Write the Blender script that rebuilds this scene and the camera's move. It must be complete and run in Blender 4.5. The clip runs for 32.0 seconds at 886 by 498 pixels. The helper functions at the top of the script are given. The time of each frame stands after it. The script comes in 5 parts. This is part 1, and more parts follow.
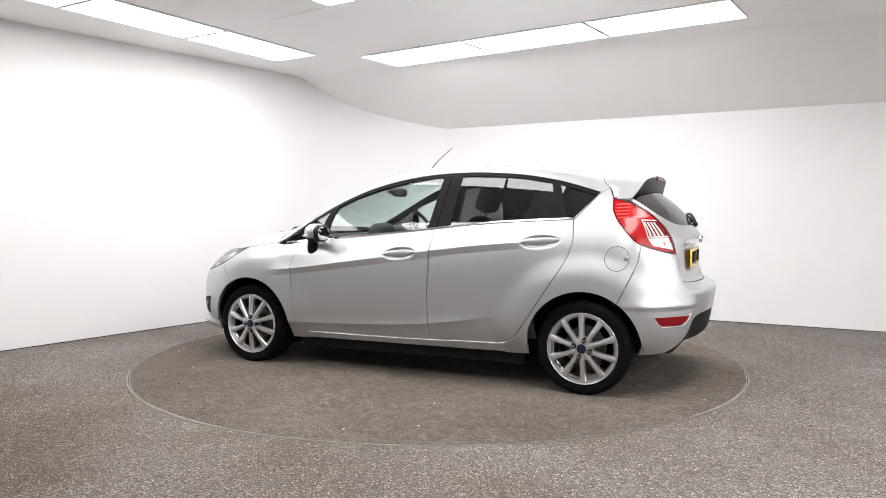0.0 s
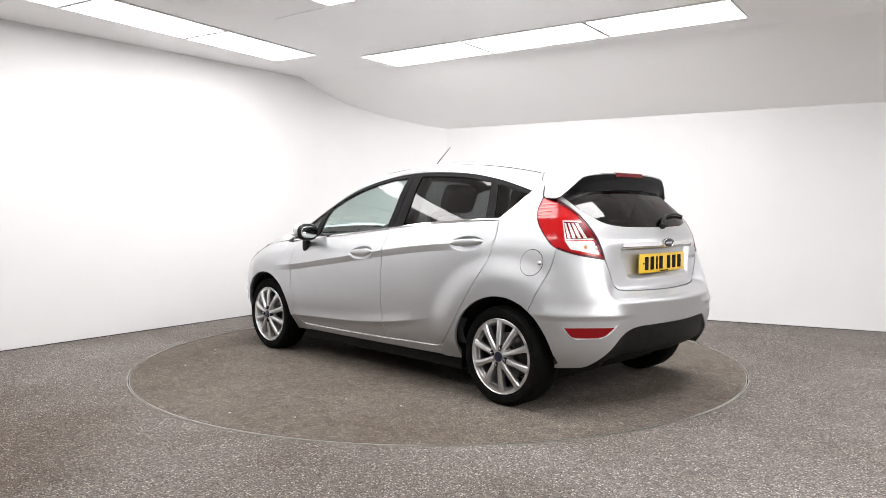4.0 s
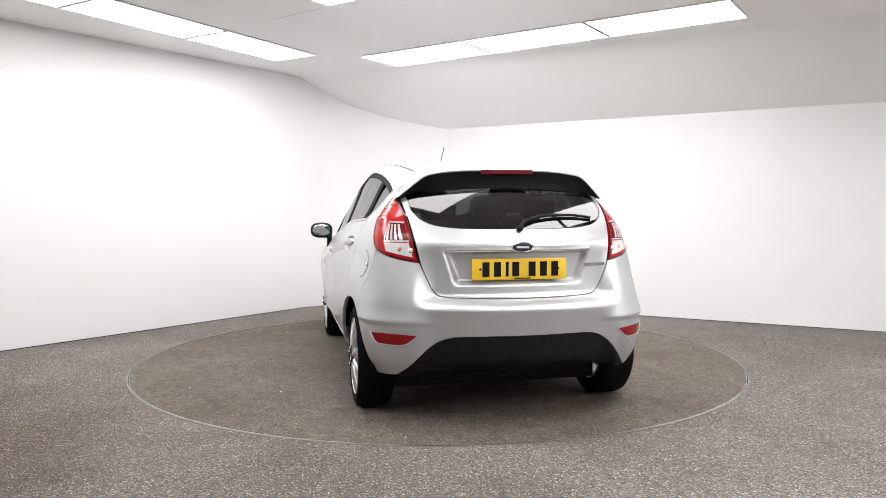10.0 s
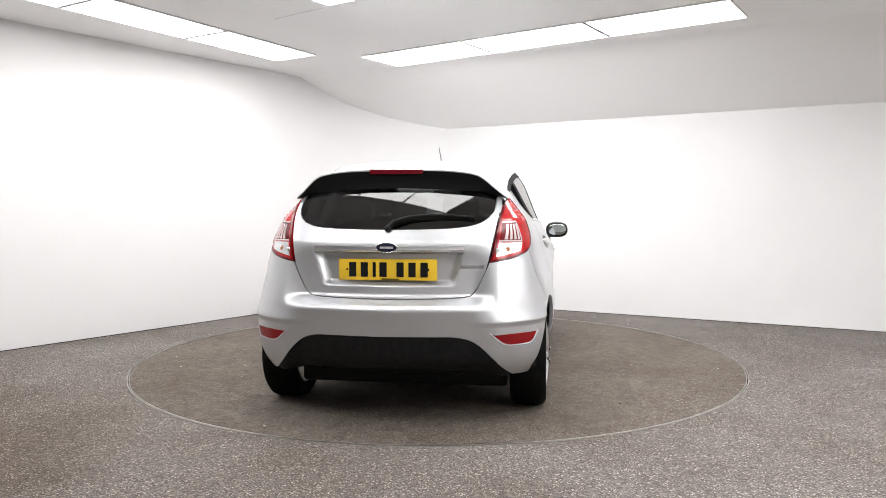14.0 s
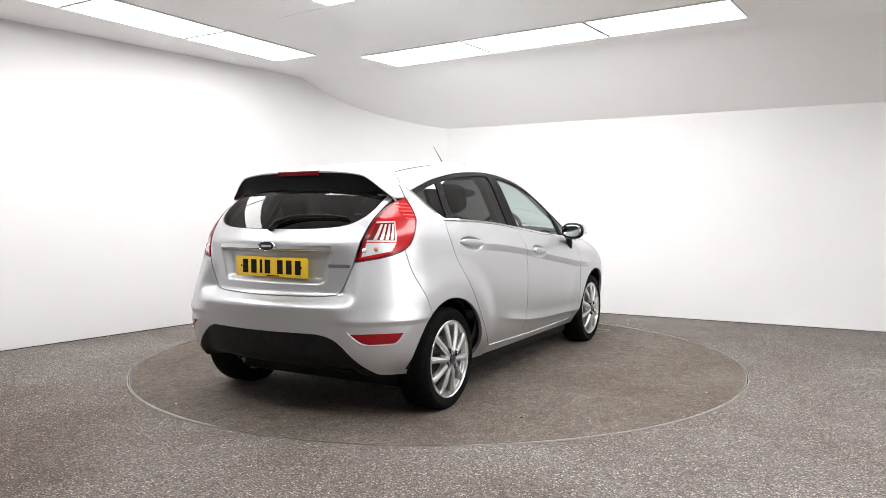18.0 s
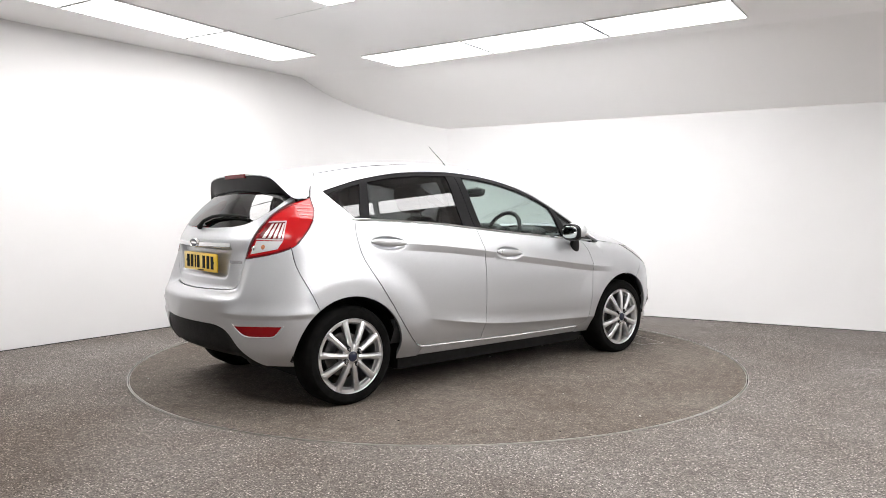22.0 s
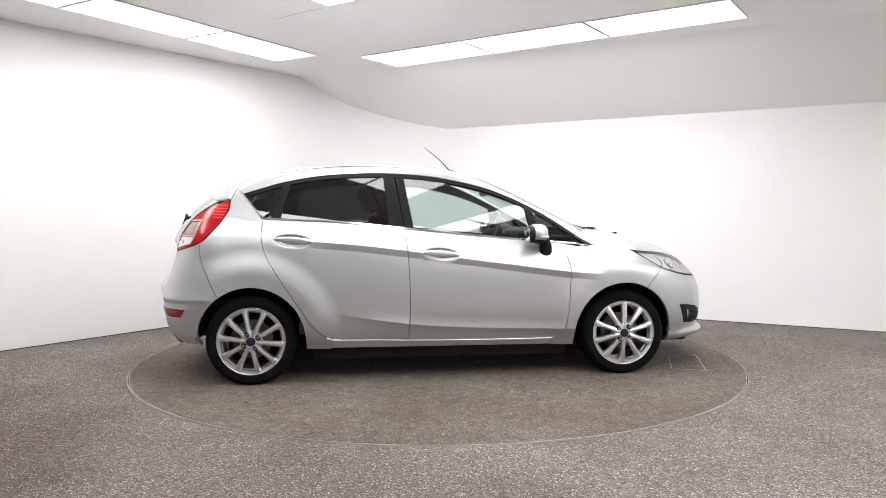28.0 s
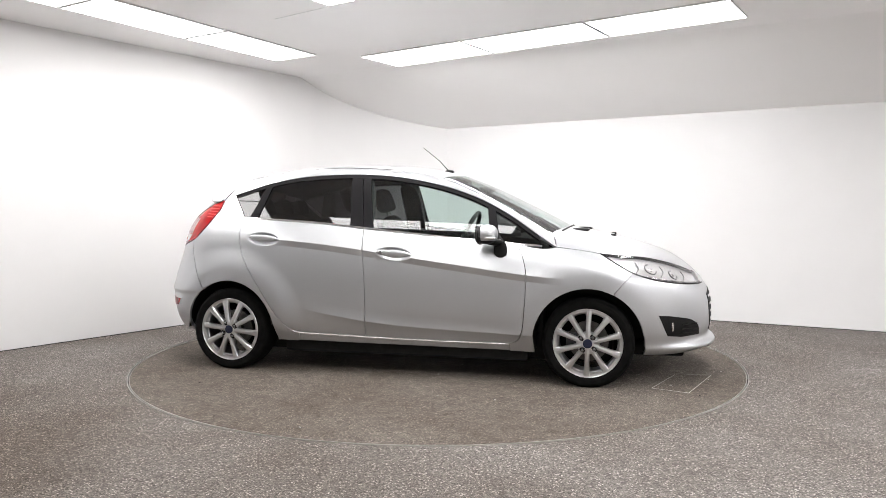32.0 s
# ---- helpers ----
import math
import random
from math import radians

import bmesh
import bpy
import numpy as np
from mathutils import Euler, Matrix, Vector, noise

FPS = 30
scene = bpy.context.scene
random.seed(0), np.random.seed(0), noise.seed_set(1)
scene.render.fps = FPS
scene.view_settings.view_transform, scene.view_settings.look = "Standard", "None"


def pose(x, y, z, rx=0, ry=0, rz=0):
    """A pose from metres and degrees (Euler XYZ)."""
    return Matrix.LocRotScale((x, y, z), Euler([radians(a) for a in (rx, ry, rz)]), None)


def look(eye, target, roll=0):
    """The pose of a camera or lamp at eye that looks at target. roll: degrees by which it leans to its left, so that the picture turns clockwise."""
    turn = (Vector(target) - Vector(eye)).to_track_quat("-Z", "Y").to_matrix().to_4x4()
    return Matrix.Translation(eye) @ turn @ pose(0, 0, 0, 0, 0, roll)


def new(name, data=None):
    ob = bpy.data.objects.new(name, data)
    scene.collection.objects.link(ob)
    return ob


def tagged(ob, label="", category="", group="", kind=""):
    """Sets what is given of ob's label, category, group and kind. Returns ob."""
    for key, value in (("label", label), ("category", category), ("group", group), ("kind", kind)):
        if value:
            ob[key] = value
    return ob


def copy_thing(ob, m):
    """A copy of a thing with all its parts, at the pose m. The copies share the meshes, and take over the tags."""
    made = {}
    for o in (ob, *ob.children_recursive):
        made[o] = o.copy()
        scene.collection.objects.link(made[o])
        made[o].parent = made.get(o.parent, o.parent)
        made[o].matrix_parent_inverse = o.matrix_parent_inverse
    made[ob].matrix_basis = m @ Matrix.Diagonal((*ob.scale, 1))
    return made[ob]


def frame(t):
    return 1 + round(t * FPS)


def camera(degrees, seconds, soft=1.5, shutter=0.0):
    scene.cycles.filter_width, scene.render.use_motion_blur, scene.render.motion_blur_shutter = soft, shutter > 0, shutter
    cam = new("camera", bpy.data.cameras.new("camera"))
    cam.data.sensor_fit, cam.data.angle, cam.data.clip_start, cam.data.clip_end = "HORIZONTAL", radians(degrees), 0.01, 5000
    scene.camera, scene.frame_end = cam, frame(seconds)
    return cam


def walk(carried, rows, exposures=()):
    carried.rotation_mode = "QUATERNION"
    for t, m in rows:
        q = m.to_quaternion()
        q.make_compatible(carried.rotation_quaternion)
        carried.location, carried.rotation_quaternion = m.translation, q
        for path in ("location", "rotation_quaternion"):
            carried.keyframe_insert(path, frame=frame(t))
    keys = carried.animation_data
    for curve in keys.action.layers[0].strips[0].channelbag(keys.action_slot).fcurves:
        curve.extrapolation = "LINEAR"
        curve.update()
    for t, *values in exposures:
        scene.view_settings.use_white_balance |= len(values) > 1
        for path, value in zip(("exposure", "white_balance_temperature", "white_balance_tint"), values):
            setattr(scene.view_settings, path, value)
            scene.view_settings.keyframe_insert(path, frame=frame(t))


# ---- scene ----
# A still camera watches a car turn on a turntable in a white studio.
cam = camera(62.15, 32.0, 0.8)
EYE = Vector((0.0, -5.671, 1.119))
VIEW = Matrix.Translation(EYE) @ look((0, 0, 0), (0.00616, 0.99863, -0.05202), -0.0909)
walk(cam, [(0.0, VIEW), (32.0, VIEW)])

# ---- light and exposure ----
PANEL_GLOW = 11.0
SIDE_GLOW, UNSEEN_GLOW, FAR_GLOW = 9.0, 22.0, 15.5
world = bpy.data.worlds.new("world")
scene.world = world
world.use_nodes = True
world.node_tree.nodes["Background"].inputs["Color"].default_value = (0.9, 0.92, 1.0, 1)
world.node_tree.nodes["Background"].inputs["Strength"].default_value = 0.02
scene.view_settings.exposure = 0.03


# ---- materials ----
def material(name, color=(0.5, 0.5, 0.5), rough=0.5, metal=0.0, coat=0.0, spec=0.5):
    m = bpy.data.materials.new(name)
    m.use_nodes = True
    b = m.node_tree.nodes["Principled BSDF"]
    b.inputs["Base Color"].default_value = (*color, 1)
    b.inputs["Roughness"].default_value = rough
    b.inputs["Metallic"].default_value = metal
    b.inputs["Coat Weight"].default_value = coat
    b.inputs["Coat Roughness"].default_value = 0.04
    b.inputs["Specular IOR Level"].default_value = spec
    return m


def node(m, kind, **values):
    n = m.node_tree.nodes.new(kind)
    for key, value in values.items():
        n.inputs[key.replace("_", " ")].default_value = value
    return n


def join(m, a, out, b, inp):
    m.node_tree.links.new(a.outputs[out], b.inputs[inp])


def ramp(m, fac, stops):
    n = m.node_tree.nodes.new("ShaderNodeValToRGB")
    while len(n.color_ramp.elements) < len(stops):
        n.color_ramp.elements.new(0.5)
    for e, (pos, col) in zip(n.color_ramp.elements, stops):
        e.position, e.color = pos, (*col, 1)
    m.node_tree.links.new(fac, n.inputs["Fac"])
    return n


def mottled(m, low, high, scale, bump=0.0, bump_scale=60.0, rough=None, detail=4.0):
    """Two scales of variation between two colours, and fine relief."""
    b = m.node_tree.nodes["Principled BSDF"]
    co = m.node_tree.nodes.new("ShaderNodeTexCoord")
    n = node(m, "ShaderNodeTexNoise", Scale=scale, Detail=detail, Roughness=0.6)
    join(m, co, "Object", n, "Vector")
    r = ramp(m, n.outputs["Fac"], [(0.3, low), (0.7, high)])
    join(m, r, "Color", b, "Base Color")
    if bump:
        f = node(m, "ShaderNodeTexNoise", Scale=bump_scale, Detail=3.0)
        join(m, co, "Object", f, "Vector")
        u = node(m, "ShaderNodeBump", Strength=bump, Distance=0.002)
        join(m, f, "Fac", u, "Height")
        join(m, u, "Normal", b, "Normal")
    if rough:
        rr = m.node_tree.nodes.new("ShaderNodeMapRange")
        rr.inputs["To Min"].default_value, rr.inputs["To Max"].default_value = rough
        join(m, n, "Fac", rr, "Value")
        join(m, rr, "Result", b, "Roughness")
    return m


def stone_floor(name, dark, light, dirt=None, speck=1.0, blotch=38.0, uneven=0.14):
    """Resin-bound fine stone: grains of several tints, larger worn patches."""
    m = material(name, light, 0.85, 0.0, 0.0, 0.12)
    b = m.node_tree.nodes["Principled BSDF"]
    co = m.node_tree.nodes.new("ShaderNodeTexCoord")
    v = node(m, "ShaderNodeTexVoronoi", Scale=185.0)
    join(m, co, "Object", v, "Vector")
    g = m.node_tree.nodes.new("ShaderNodeSeparateColor")
    join(m, v, "Color", g, "Color")
    grain = ramp(m, g.outputs["Red"], [(0.0, tuple(c * (1 - 0.65 * speck) for c in dark)), (0.4, tuple(0.75 * a + 0.25 * b for a, b in zip(dark, light))), (0.88, tuple(0.2 * a + 0.8 * b for a, b in zip(dark, light))), (0.95, tuple(c * (1 + 0.9 * speck) for c in light)), (1.0, tuple(c * (1 + 2.2 * speck) for c in light))])
    wear = node(m, "ShaderNodeTexNoise", Scale=0.9, Detail=5.0, Roughness=0.6)
    join(m, co, "Object", wear, "Vector")
    tint = ramp(m, wear.outputs["Fac"], [(0.3, (0.72, 0.68, 0.64)), (0.66, (1.06, 1.06, 1.06))])
    clump = node(m, "ShaderNodeTexNoise", Scale=blotch, Detail=6.0, Roughness=0.75)
    join(m, co, "Object", clump, "Vector")
    patch = ramp(m, clump.outputs["Fac"], [(0.3, (1 - uneven, 1 - uneven * 1.05, 1 - uneven * 1.1)), (0.5, (1.0, 1.0, 1.0)), (0.72, (1 + uneven, 1 + uneven, 1 + uneven))])
    both_tints = m.node_tree.nodes.new("ShaderNodeMix")
    both_tints.data_type, both_tints.blend_type = "RGBA", "MULTIPLY"
    both_tints.inputs["Factor"].default_value = 1.0
    soil = tint
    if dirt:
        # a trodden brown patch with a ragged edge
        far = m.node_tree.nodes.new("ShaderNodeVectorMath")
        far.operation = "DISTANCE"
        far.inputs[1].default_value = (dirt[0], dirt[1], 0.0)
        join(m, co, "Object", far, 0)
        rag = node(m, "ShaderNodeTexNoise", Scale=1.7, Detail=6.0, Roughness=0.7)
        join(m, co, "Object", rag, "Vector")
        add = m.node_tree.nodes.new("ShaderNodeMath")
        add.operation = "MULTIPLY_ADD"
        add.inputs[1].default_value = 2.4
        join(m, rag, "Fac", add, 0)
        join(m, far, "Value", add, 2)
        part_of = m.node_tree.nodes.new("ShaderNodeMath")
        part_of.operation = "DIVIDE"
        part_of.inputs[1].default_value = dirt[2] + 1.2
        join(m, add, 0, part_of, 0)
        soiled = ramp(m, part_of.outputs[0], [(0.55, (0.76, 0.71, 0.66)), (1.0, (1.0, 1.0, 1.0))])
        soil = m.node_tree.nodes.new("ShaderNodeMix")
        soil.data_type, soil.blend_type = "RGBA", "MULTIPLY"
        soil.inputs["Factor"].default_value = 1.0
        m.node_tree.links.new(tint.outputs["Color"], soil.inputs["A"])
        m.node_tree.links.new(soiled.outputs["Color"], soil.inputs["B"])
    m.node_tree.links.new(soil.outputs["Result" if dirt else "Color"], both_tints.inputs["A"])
    m.node_tree.links.new(patch.outputs["Color"], both_tints.inputs["B"])
    mix = m.node_tree.nodes.new("ShaderNodeMix")
    mix.data_type, mix.blend_type = "RGBA", "MULTIPLY"
    mix.inputs["Factor"].default_value = 1.0
    m.node_tree.links.new(grain.outputs["Color"], mix.inputs["A"])
    m.node_tree.links.new(both_tints.outputs["Result"], mix.inputs["B"])
    m.node_tree.links.new(mix.outputs["Result"], b.inputs["Base Color"])
    u = node(m, "ShaderNodeBump", Strength=0.5, Distance=0.002)
    join(m, v, "Distance", u, "Height")
    join(m, u, "Normal", b, "Normal")
    return m


def glass(name, tint, gloss=1.0, rough=0.0):
    """A pane: clear or tinted, mirror-like towards grazing angles."""
    m = bpy.data.materials.new(name)
    m.use_nodes = True
    nt = m.node_tree
    nt.nodes.clear()
    out = nt.nodes.new("ShaderNodeOutputMaterial")
    mix = nt.nodes.new("ShaderNodeMixShader")
    clear = nt.nodes.new("ShaderNodeBsdfTransparent")
    shine = nt.nodes.new("ShaderNodeBsdfGlossy")
    face = nt.nodes.new("ShaderNodeLayerWeight")
    face.inputs["Blend"].default_value = 0.5
    pw = nt.nodes.new("ShaderNodeMath")
    pw.operation = "POWER"
    pw.inputs[1].default_value = 4.5
    nt.links.new(face.outputs["Facing"], pw.inputs[0])
    fres = nt.nodes.new("ShaderNodeMath")
    fres.operation = "MULTIPLY_ADD"
    fres.inputs[1].default_value = 0.9
    fres.inputs[2].default_value = 0.05 * gloss
    nt.links.new(pw.outputs[0], fres.inputs[0])
    clear.inputs["Color"].default_value = (*tint, 1)
    shine.inputs["Roughness"].default_value = rough
    nt.links.new(fres.outputs[0], mix.inputs[0])
    nt.links.new(clear.outputs[0], mix.inputs[1])
    nt.links.new(shine.outputs[0], mix.inputs[2])
    nt.links.new(mix.outputs[0], out.inputs[0])
    return m


def glow(name, color, strength):
    m = material(name, color, 0.4)
    b = m.node_tree.nodes["Principled BSDF"]
    b.inputs["Emission Color"].default_value = (*color, 1)
    b.inputs["Emission Strength"].default_value = strength
    return m


WALL = mottled(material("white_wall_paint", (0.86, 0.855, 0.855), 0.55), (0.755, 0.75, 0.752), (0.785, 0.78, 0.782), 1.2, 0.08, 90.0, (0.5, 0.62))
CEIL = mottled(material("white_ceiling_paint", (0.8, 0.79, 0.78), 0.7), (0.94, 0.932, 0.93), (0.96, 0.952, 0.95), 1.5, 0.08, 90.0)
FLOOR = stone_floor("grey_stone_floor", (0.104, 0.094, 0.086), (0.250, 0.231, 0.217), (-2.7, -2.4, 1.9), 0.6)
DISC = stone_floor("brown_stone_disc", (0.100, 0.087, 0.075), (0.196, 0.172, 0.152), None, 0.42, 11.0, 0.28)
PANEL = glow("light_panel", (1.0, 0.985, 0.982), PANEL_GLOW)
PANEL_SIDE = glow("dimmer_light_panel", (1.0, 0.98, 0.97), SIDE_GLOW)
# strong glow for added panels out of view
PANEL_UNSEEN = glow("unseen_fill_panel", (1.0, 0.985, 0.982), UNSEEN_GLOW)
PANEL_FAR = glow("bright_light_panel", (1.0, 0.985, 0.985), FAR_GLOW)
PANEL_FRAME = material("white_panel_frame", (0.75, 0.75, 0.75), 0.4)
TRIM_METAL = material("worn_metal_trim", (0.5, 0.48, 0.45), 0.38, 0.9)
PAINT = material("silver_paint", (0.575, 0.587, 0.607), 0.40, 0.80, 0.4)
flake_at = PAINT.node_tree.nodes.new("ShaderNodeTexCoord")
flake = node(PAINT, "ShaderNodeTexVoronoi", Scale=420.0)
join(PAINT, flake_at, "Object", flake, "Vector")
flake_tone = PAINT.node_tree.nodes.new("ShaderNodeSeparateColor")
join(PAINT, flake, "Color", flake_tone, "Color")
join(PAINT, ramp(PAINT, flake_tone.outputs["Red"], [(0.0, (0.54, 0.552, 0.572)), (1.0, (0.61, 0.622, 0.642))]), "Color", PAINT.node_tree.nodes["Principled BSDF"], "Base Color")
BLACK = mottled(material("black_plastic", (0.02, 0.02, 0.02), 0.55, 0.0, 0.0, 0.15), (0.006, 0.006, 0.006), (0.013, 0.013, 0.013), 30.0, 0.15, 700.0)
SOFT_BLACK = material("satin_black_plastic", (0.007, 0.007, 0.0075), 0.4, 0.0, 0.0, 0.12)
GLOSS_BLACK = material("gloss_black", (0.010, 0.010, 0.011), 0.2, 0.0, 0.0, 0.35)
FRAME_BLACK = material("satin_black_trim", (0.013, 0.0125, 0.0135), 0.6, 0.0, 0.0, 0.06)
RUBBER = mottled(material("tyre_rubber", (0.02, 0.02, 0.02), 0.8, 0.0, 0.0, 0.06), (0.004, 0.004, 0.004), (0.009, 0.0088, 0.0085), 18.0, 0.25, 400.0)
ALLOY = material("silver_alloy", (0.66, 0.66, 0.665), 0.30, 0.9, 0.3)
DARK_METAL = material("dark_metal", (0.12, 0.12, 0.125), 0.4, 0.8)
STEEL = mottled(material("brake_steel", (0.16, 0.15, 0.145), 0.45, 0.8), (0.10, 0.095, 0.09), (0.2, 0.19, 0.18), 25.0)
NUT_STEEL = material("nut_steel", (0.42, 0.42, 0.43), 0.25, 1.0)
CHROME = material("chrome", (0.85, 0.85, 0.86), 0.08, 1.0)
CLOTH = mottled(material("dark_seat_cloth", (0.03, 0.03, 0.033), 0.9), (0.02, 0.02, 0.022), (0.045, 0.045, 0.05), 60.0, 0.4, 900.0)
INNER = mottled(material("dark_interior_plastic", (0.035, 0.035, 0.037), 0.6), (0.028, 0.028, 0.03), (0.045, 0.045, 0.047), 40.0, 0.2, 900.0)
CLEAR = glass("clear_window_glass", (0.74, 0.825, 0.80), 1.5)
TINTED = glass("privacy_glass", (0.13, 0.13, 0.135), 1.6)
REAR_GLASS = glass("rear_privacy_glass", (0.10, 0.10, 0.102), 1.6)
LENS = glass("clear_lamp_lens", (0.93, 0.93, 0.93))
RED_LENS = material("red_lamp_lens", (0.42, 0.004, 0.006), 0.2, 0.0, 0.4, 0.3)
LAMP_BOWL = material("bright_lamp_bowl", (0.86, 0.86, 0.87), 0.25, 0.5, 0.3)
BRAKE_RED = material("red_brake_lens", (0.13, 0.003, 0.008), 0.25, 0.0, 0.0, 0.3)
REFLECTOR_RED = material("red_reflector", (0.24, 0.003, 0.006), 0.18, 0.0, 0.0, 0.4)
DARK_RED = material("dark_red_reflector", (0.12, 0.002, 0.005), 0.25, 0.0, 0.0, 0.35)
YELLOW = material("yellow_plate", (0.86, 0.56, 0.03), 0.3, 0.0, 0.3)
BLUE = material("blue_badge", (0.006, 0.010, 0.034), 0.3, 0.0, 0.15)
MIRROR = material("mirror_glass", (0.56, 0.60, 0.60), 0.01, 1.0)
LENS_WHITE = material("pale_lens", (0.75, 0.74, 0.72), 0.1, 0.2, 1.0)
LAMP_WHITE = material("pale_pink_lens", (0.74, 0.62, 0.62), 0.2, 0.3, 0.3)
LAMP_CLEAR = material("clear_reflector", (0.62, 0.60, 0.59), 0.16, 0.75, 0.6)
STREAK_RED = material("red_lens_reflection", (0.70, 0.07, 0.07), 0.2, 0.0, 0.2)
LINER_DARK = material("grey_headlining", (0.16, 0.16, 0.16), 0.9)
CHALK = mottled(material("pale_chip", (0.5, 0.48, 0.45), 0.8), (0.36, 0.34, 0.31), (0.6, 0.58, 0.55), 40.0)
AMBER = material("amber_lens", (0.38, 0.13, 0.05), 0.15, 0.0, 1.0)


# ---- building helpers ----
def mesh_of(name, verts, faces, mat, smooth=False, normals=None):
    me = bpy.data.meshes.new(name)
    me.from_pydata([tuple(v) for v in verts], [], [tuple(f) for f in faces])
    me.materials.append(mat)
    me.polygons.foreach_set("use_smooth", [smooth] * len(me.polygons))
    me.update()
    if normals is not None:
        me.normals_split_custom_set_from_vertices([tuple(n) for n in normals])
    return me


def part(name, bm, mat, parent=None, label="", smooth=True, sharp=35.0):
    """One mesh object from a bmesh, under its thing or part."""
    me = bpy.data.meshes.new(name)
    bmesh.ops.recalc_face_normals(bm, faces=bm.faces)
    for e in bm.edges:
        if len(e.link_faces) == 2 and e.calc_face_angle() > radians(sharp):
            e.smooth = False
    for f in bm.faces:
        f.smooth = smooth
    bm.to_mesh(me)
    bm.free()
    me.materials.append(mat)
    ob = new(name, me)
    ob.parent = parent
    if label:
        tagged(ob, label)
    return ob


def box(bm, x0, y0, z0, x1, y1, z1, bevel=0.0, m=None):
    r = bmesh.ops.create_cube(bm, size=1.0)
    vs = r["verts"]
    for v in vs:
        v.co = Vector(((x0 + x1) / 2 + v.co.x * (x1 - x0), (y0 + y1) / 2 + v.co.y * (y1 - y0), (z0 + z1) / 2 + v.co.z * (z1 - z0)))
    if bevel:
        es = list({e for v in vs for e in v.link_edges})
        r2 = bmesh.ops.bevel(bm, geom=es, offset=bevel, segments=2, affect="EDGES", profile=0.5)
        vs = list({v for f in r2["faces"] for v in f.verts} | {v for v in vs if v.is_valid})
    if m:
        bmesh.ops.transform(bm, matrix=m, verts=[v for v in vs if v.is_valid])
    return bm


def lathe(profile, n=48, close=False):
    """A body turned round the y axis from (radius, y) pairs."""
    bm = bmesh.new()
    rings = []
    for k in range(n):
        a = 2 * math.pi * k / n
        rings.append([bm.verts.new((r * math.cos(a), y, r * math.sin(a))) for r, y in profile])
    m = len(profile)
    for k in range(n):
        a, b = rings[k], rings[(k + 1) % n]
        for i in range(m if close else m - 1):
            j = (i + 1) % m
            bm.faces.new((a[i], a[j], b[j], b[i]))
    bmesh.ops.remove_doubles(bm, verts=bm.verts, dist=1e-6)
    return bm


def tube(points, radius, n=8, taper=1.0):
    bm = bmesh.new()
    pts = [Vector(q) for q in points]
    rings = []
    for i, q in enumerate(pts):
        d = (pts[min(i + 1, len(pts) - 1)] - pts[max(i - 1, 0)]).normalized()
        u = d.orthogonal().normalized() if i == 0 else (u - d * u.dot(d)).normalized()
        w = d.cross(u)
        r = radius * (1 + (taper - 1) * i / (len(pts) - 1))
        rings.append([bm.verts.new(q + (u * math.cos(2 * math.pi * k / n) + w * math.sin(2 * math.pi * k / n)) * r) for k in range(n)])
    for a, b in zip(rings, rings[1:]):
        for k in range(n):
            bm.faces.new((a[k], a[(k + 1) % n], b[(k + 1) % n], b[k]))
    bm.faces.new(rings[0][::-1])
    bm.faces.new(rings[-1])
    return bm


def prism(poly, z0, z1):
    """An upright slab over a plan polygon."""
    bm = bmesh.new()
    lo = [bm.verts.new((x, y, z0)) for x, y in poly]
    hi = [bm.verts.new((x, y, z1)) for x, y in poly]
    bm.faces.new(lo[::-1])
    bm.faces.new(hi)
    for i in range(len(poly)):
        j = (i + 1) % len(poly)
        bm.faces.new((lo[i], lo[j], hi[j], hi[i]))
    return bm


# ---- the room ----
CORNER = np.array((-0.851, 3.762))
LEFT = np.array((0.5949, 0.8038))      # along the left wall, away from the viewer
RIGHT = np.array((0.8722, -0.4891))    # along the right wall, towards the viewer
IN_R = np.array((-0.4891, -0.8722))    # into the room from the right wall
IN_L = np.array((0.8038, -0.5949))
CEILING, EAVES, RISE_AT = 2.64, 2.10, 1.114


def wall_line(pts, name, label):
    """A wall 0.12 m thick behind a line of plan points, from under the floor to above the ceiling."""
    pts = [np.array(q) for q in pts]
    back = []
    for i, q in enumerate(pts):
        d = pts[min(i + 1, len(pts) - 1)] - pts[max(i - 1, 0)]
        d = d / np.hypot(*d)
        back.append(q + 0.12 * np.array((-d[1], d[0])))
    bm = prism([tuple(q) for q in pts] + [tuple(q) for q in back[::-1]], -0.05, 2.8)
    return tagged(part(name, bm, WALL), label, "wall", kind="structure")


TL = 1.10
arc_a, arc_b = CORNER - LEFT * TL, CORNER + RIGHT * TL
# the corner bends smoothly out of the left wall and meets the right wall at a shallow angle
arc = []
for k in range(33):
    t = k / 32
    arc.append((1 - t) ** 2 * arc_a + 2 * t * (1 - t) * (arc_a + 0.62 * TL * LEFT) + t * t * arc_b)
far_l, far_r = CORNER - LEFT * 9.6, CORNER + RIGHT * 9.5
wall_line([far_l, arc_a], "wall_left", "smooth white painted studio wall, evenly lit")
wall_line(arc, "wall_corner", "curved white painted corner between two studio walls")
wall_line([arc_b, far_r], "wall_right", "white painted studio wall under a sloping ceiling")
wall_line([far_r, (6.5, -7.6)], "wall_side", "plain white painted studio wall")
wall_line([(6.5, -7.6), (-6.0, -7.6)], "wall_back", "plain white painted studio wall")
wall_line([(-6.0, -7.6), far_l], "wall_end", "plain white painted studio wall")

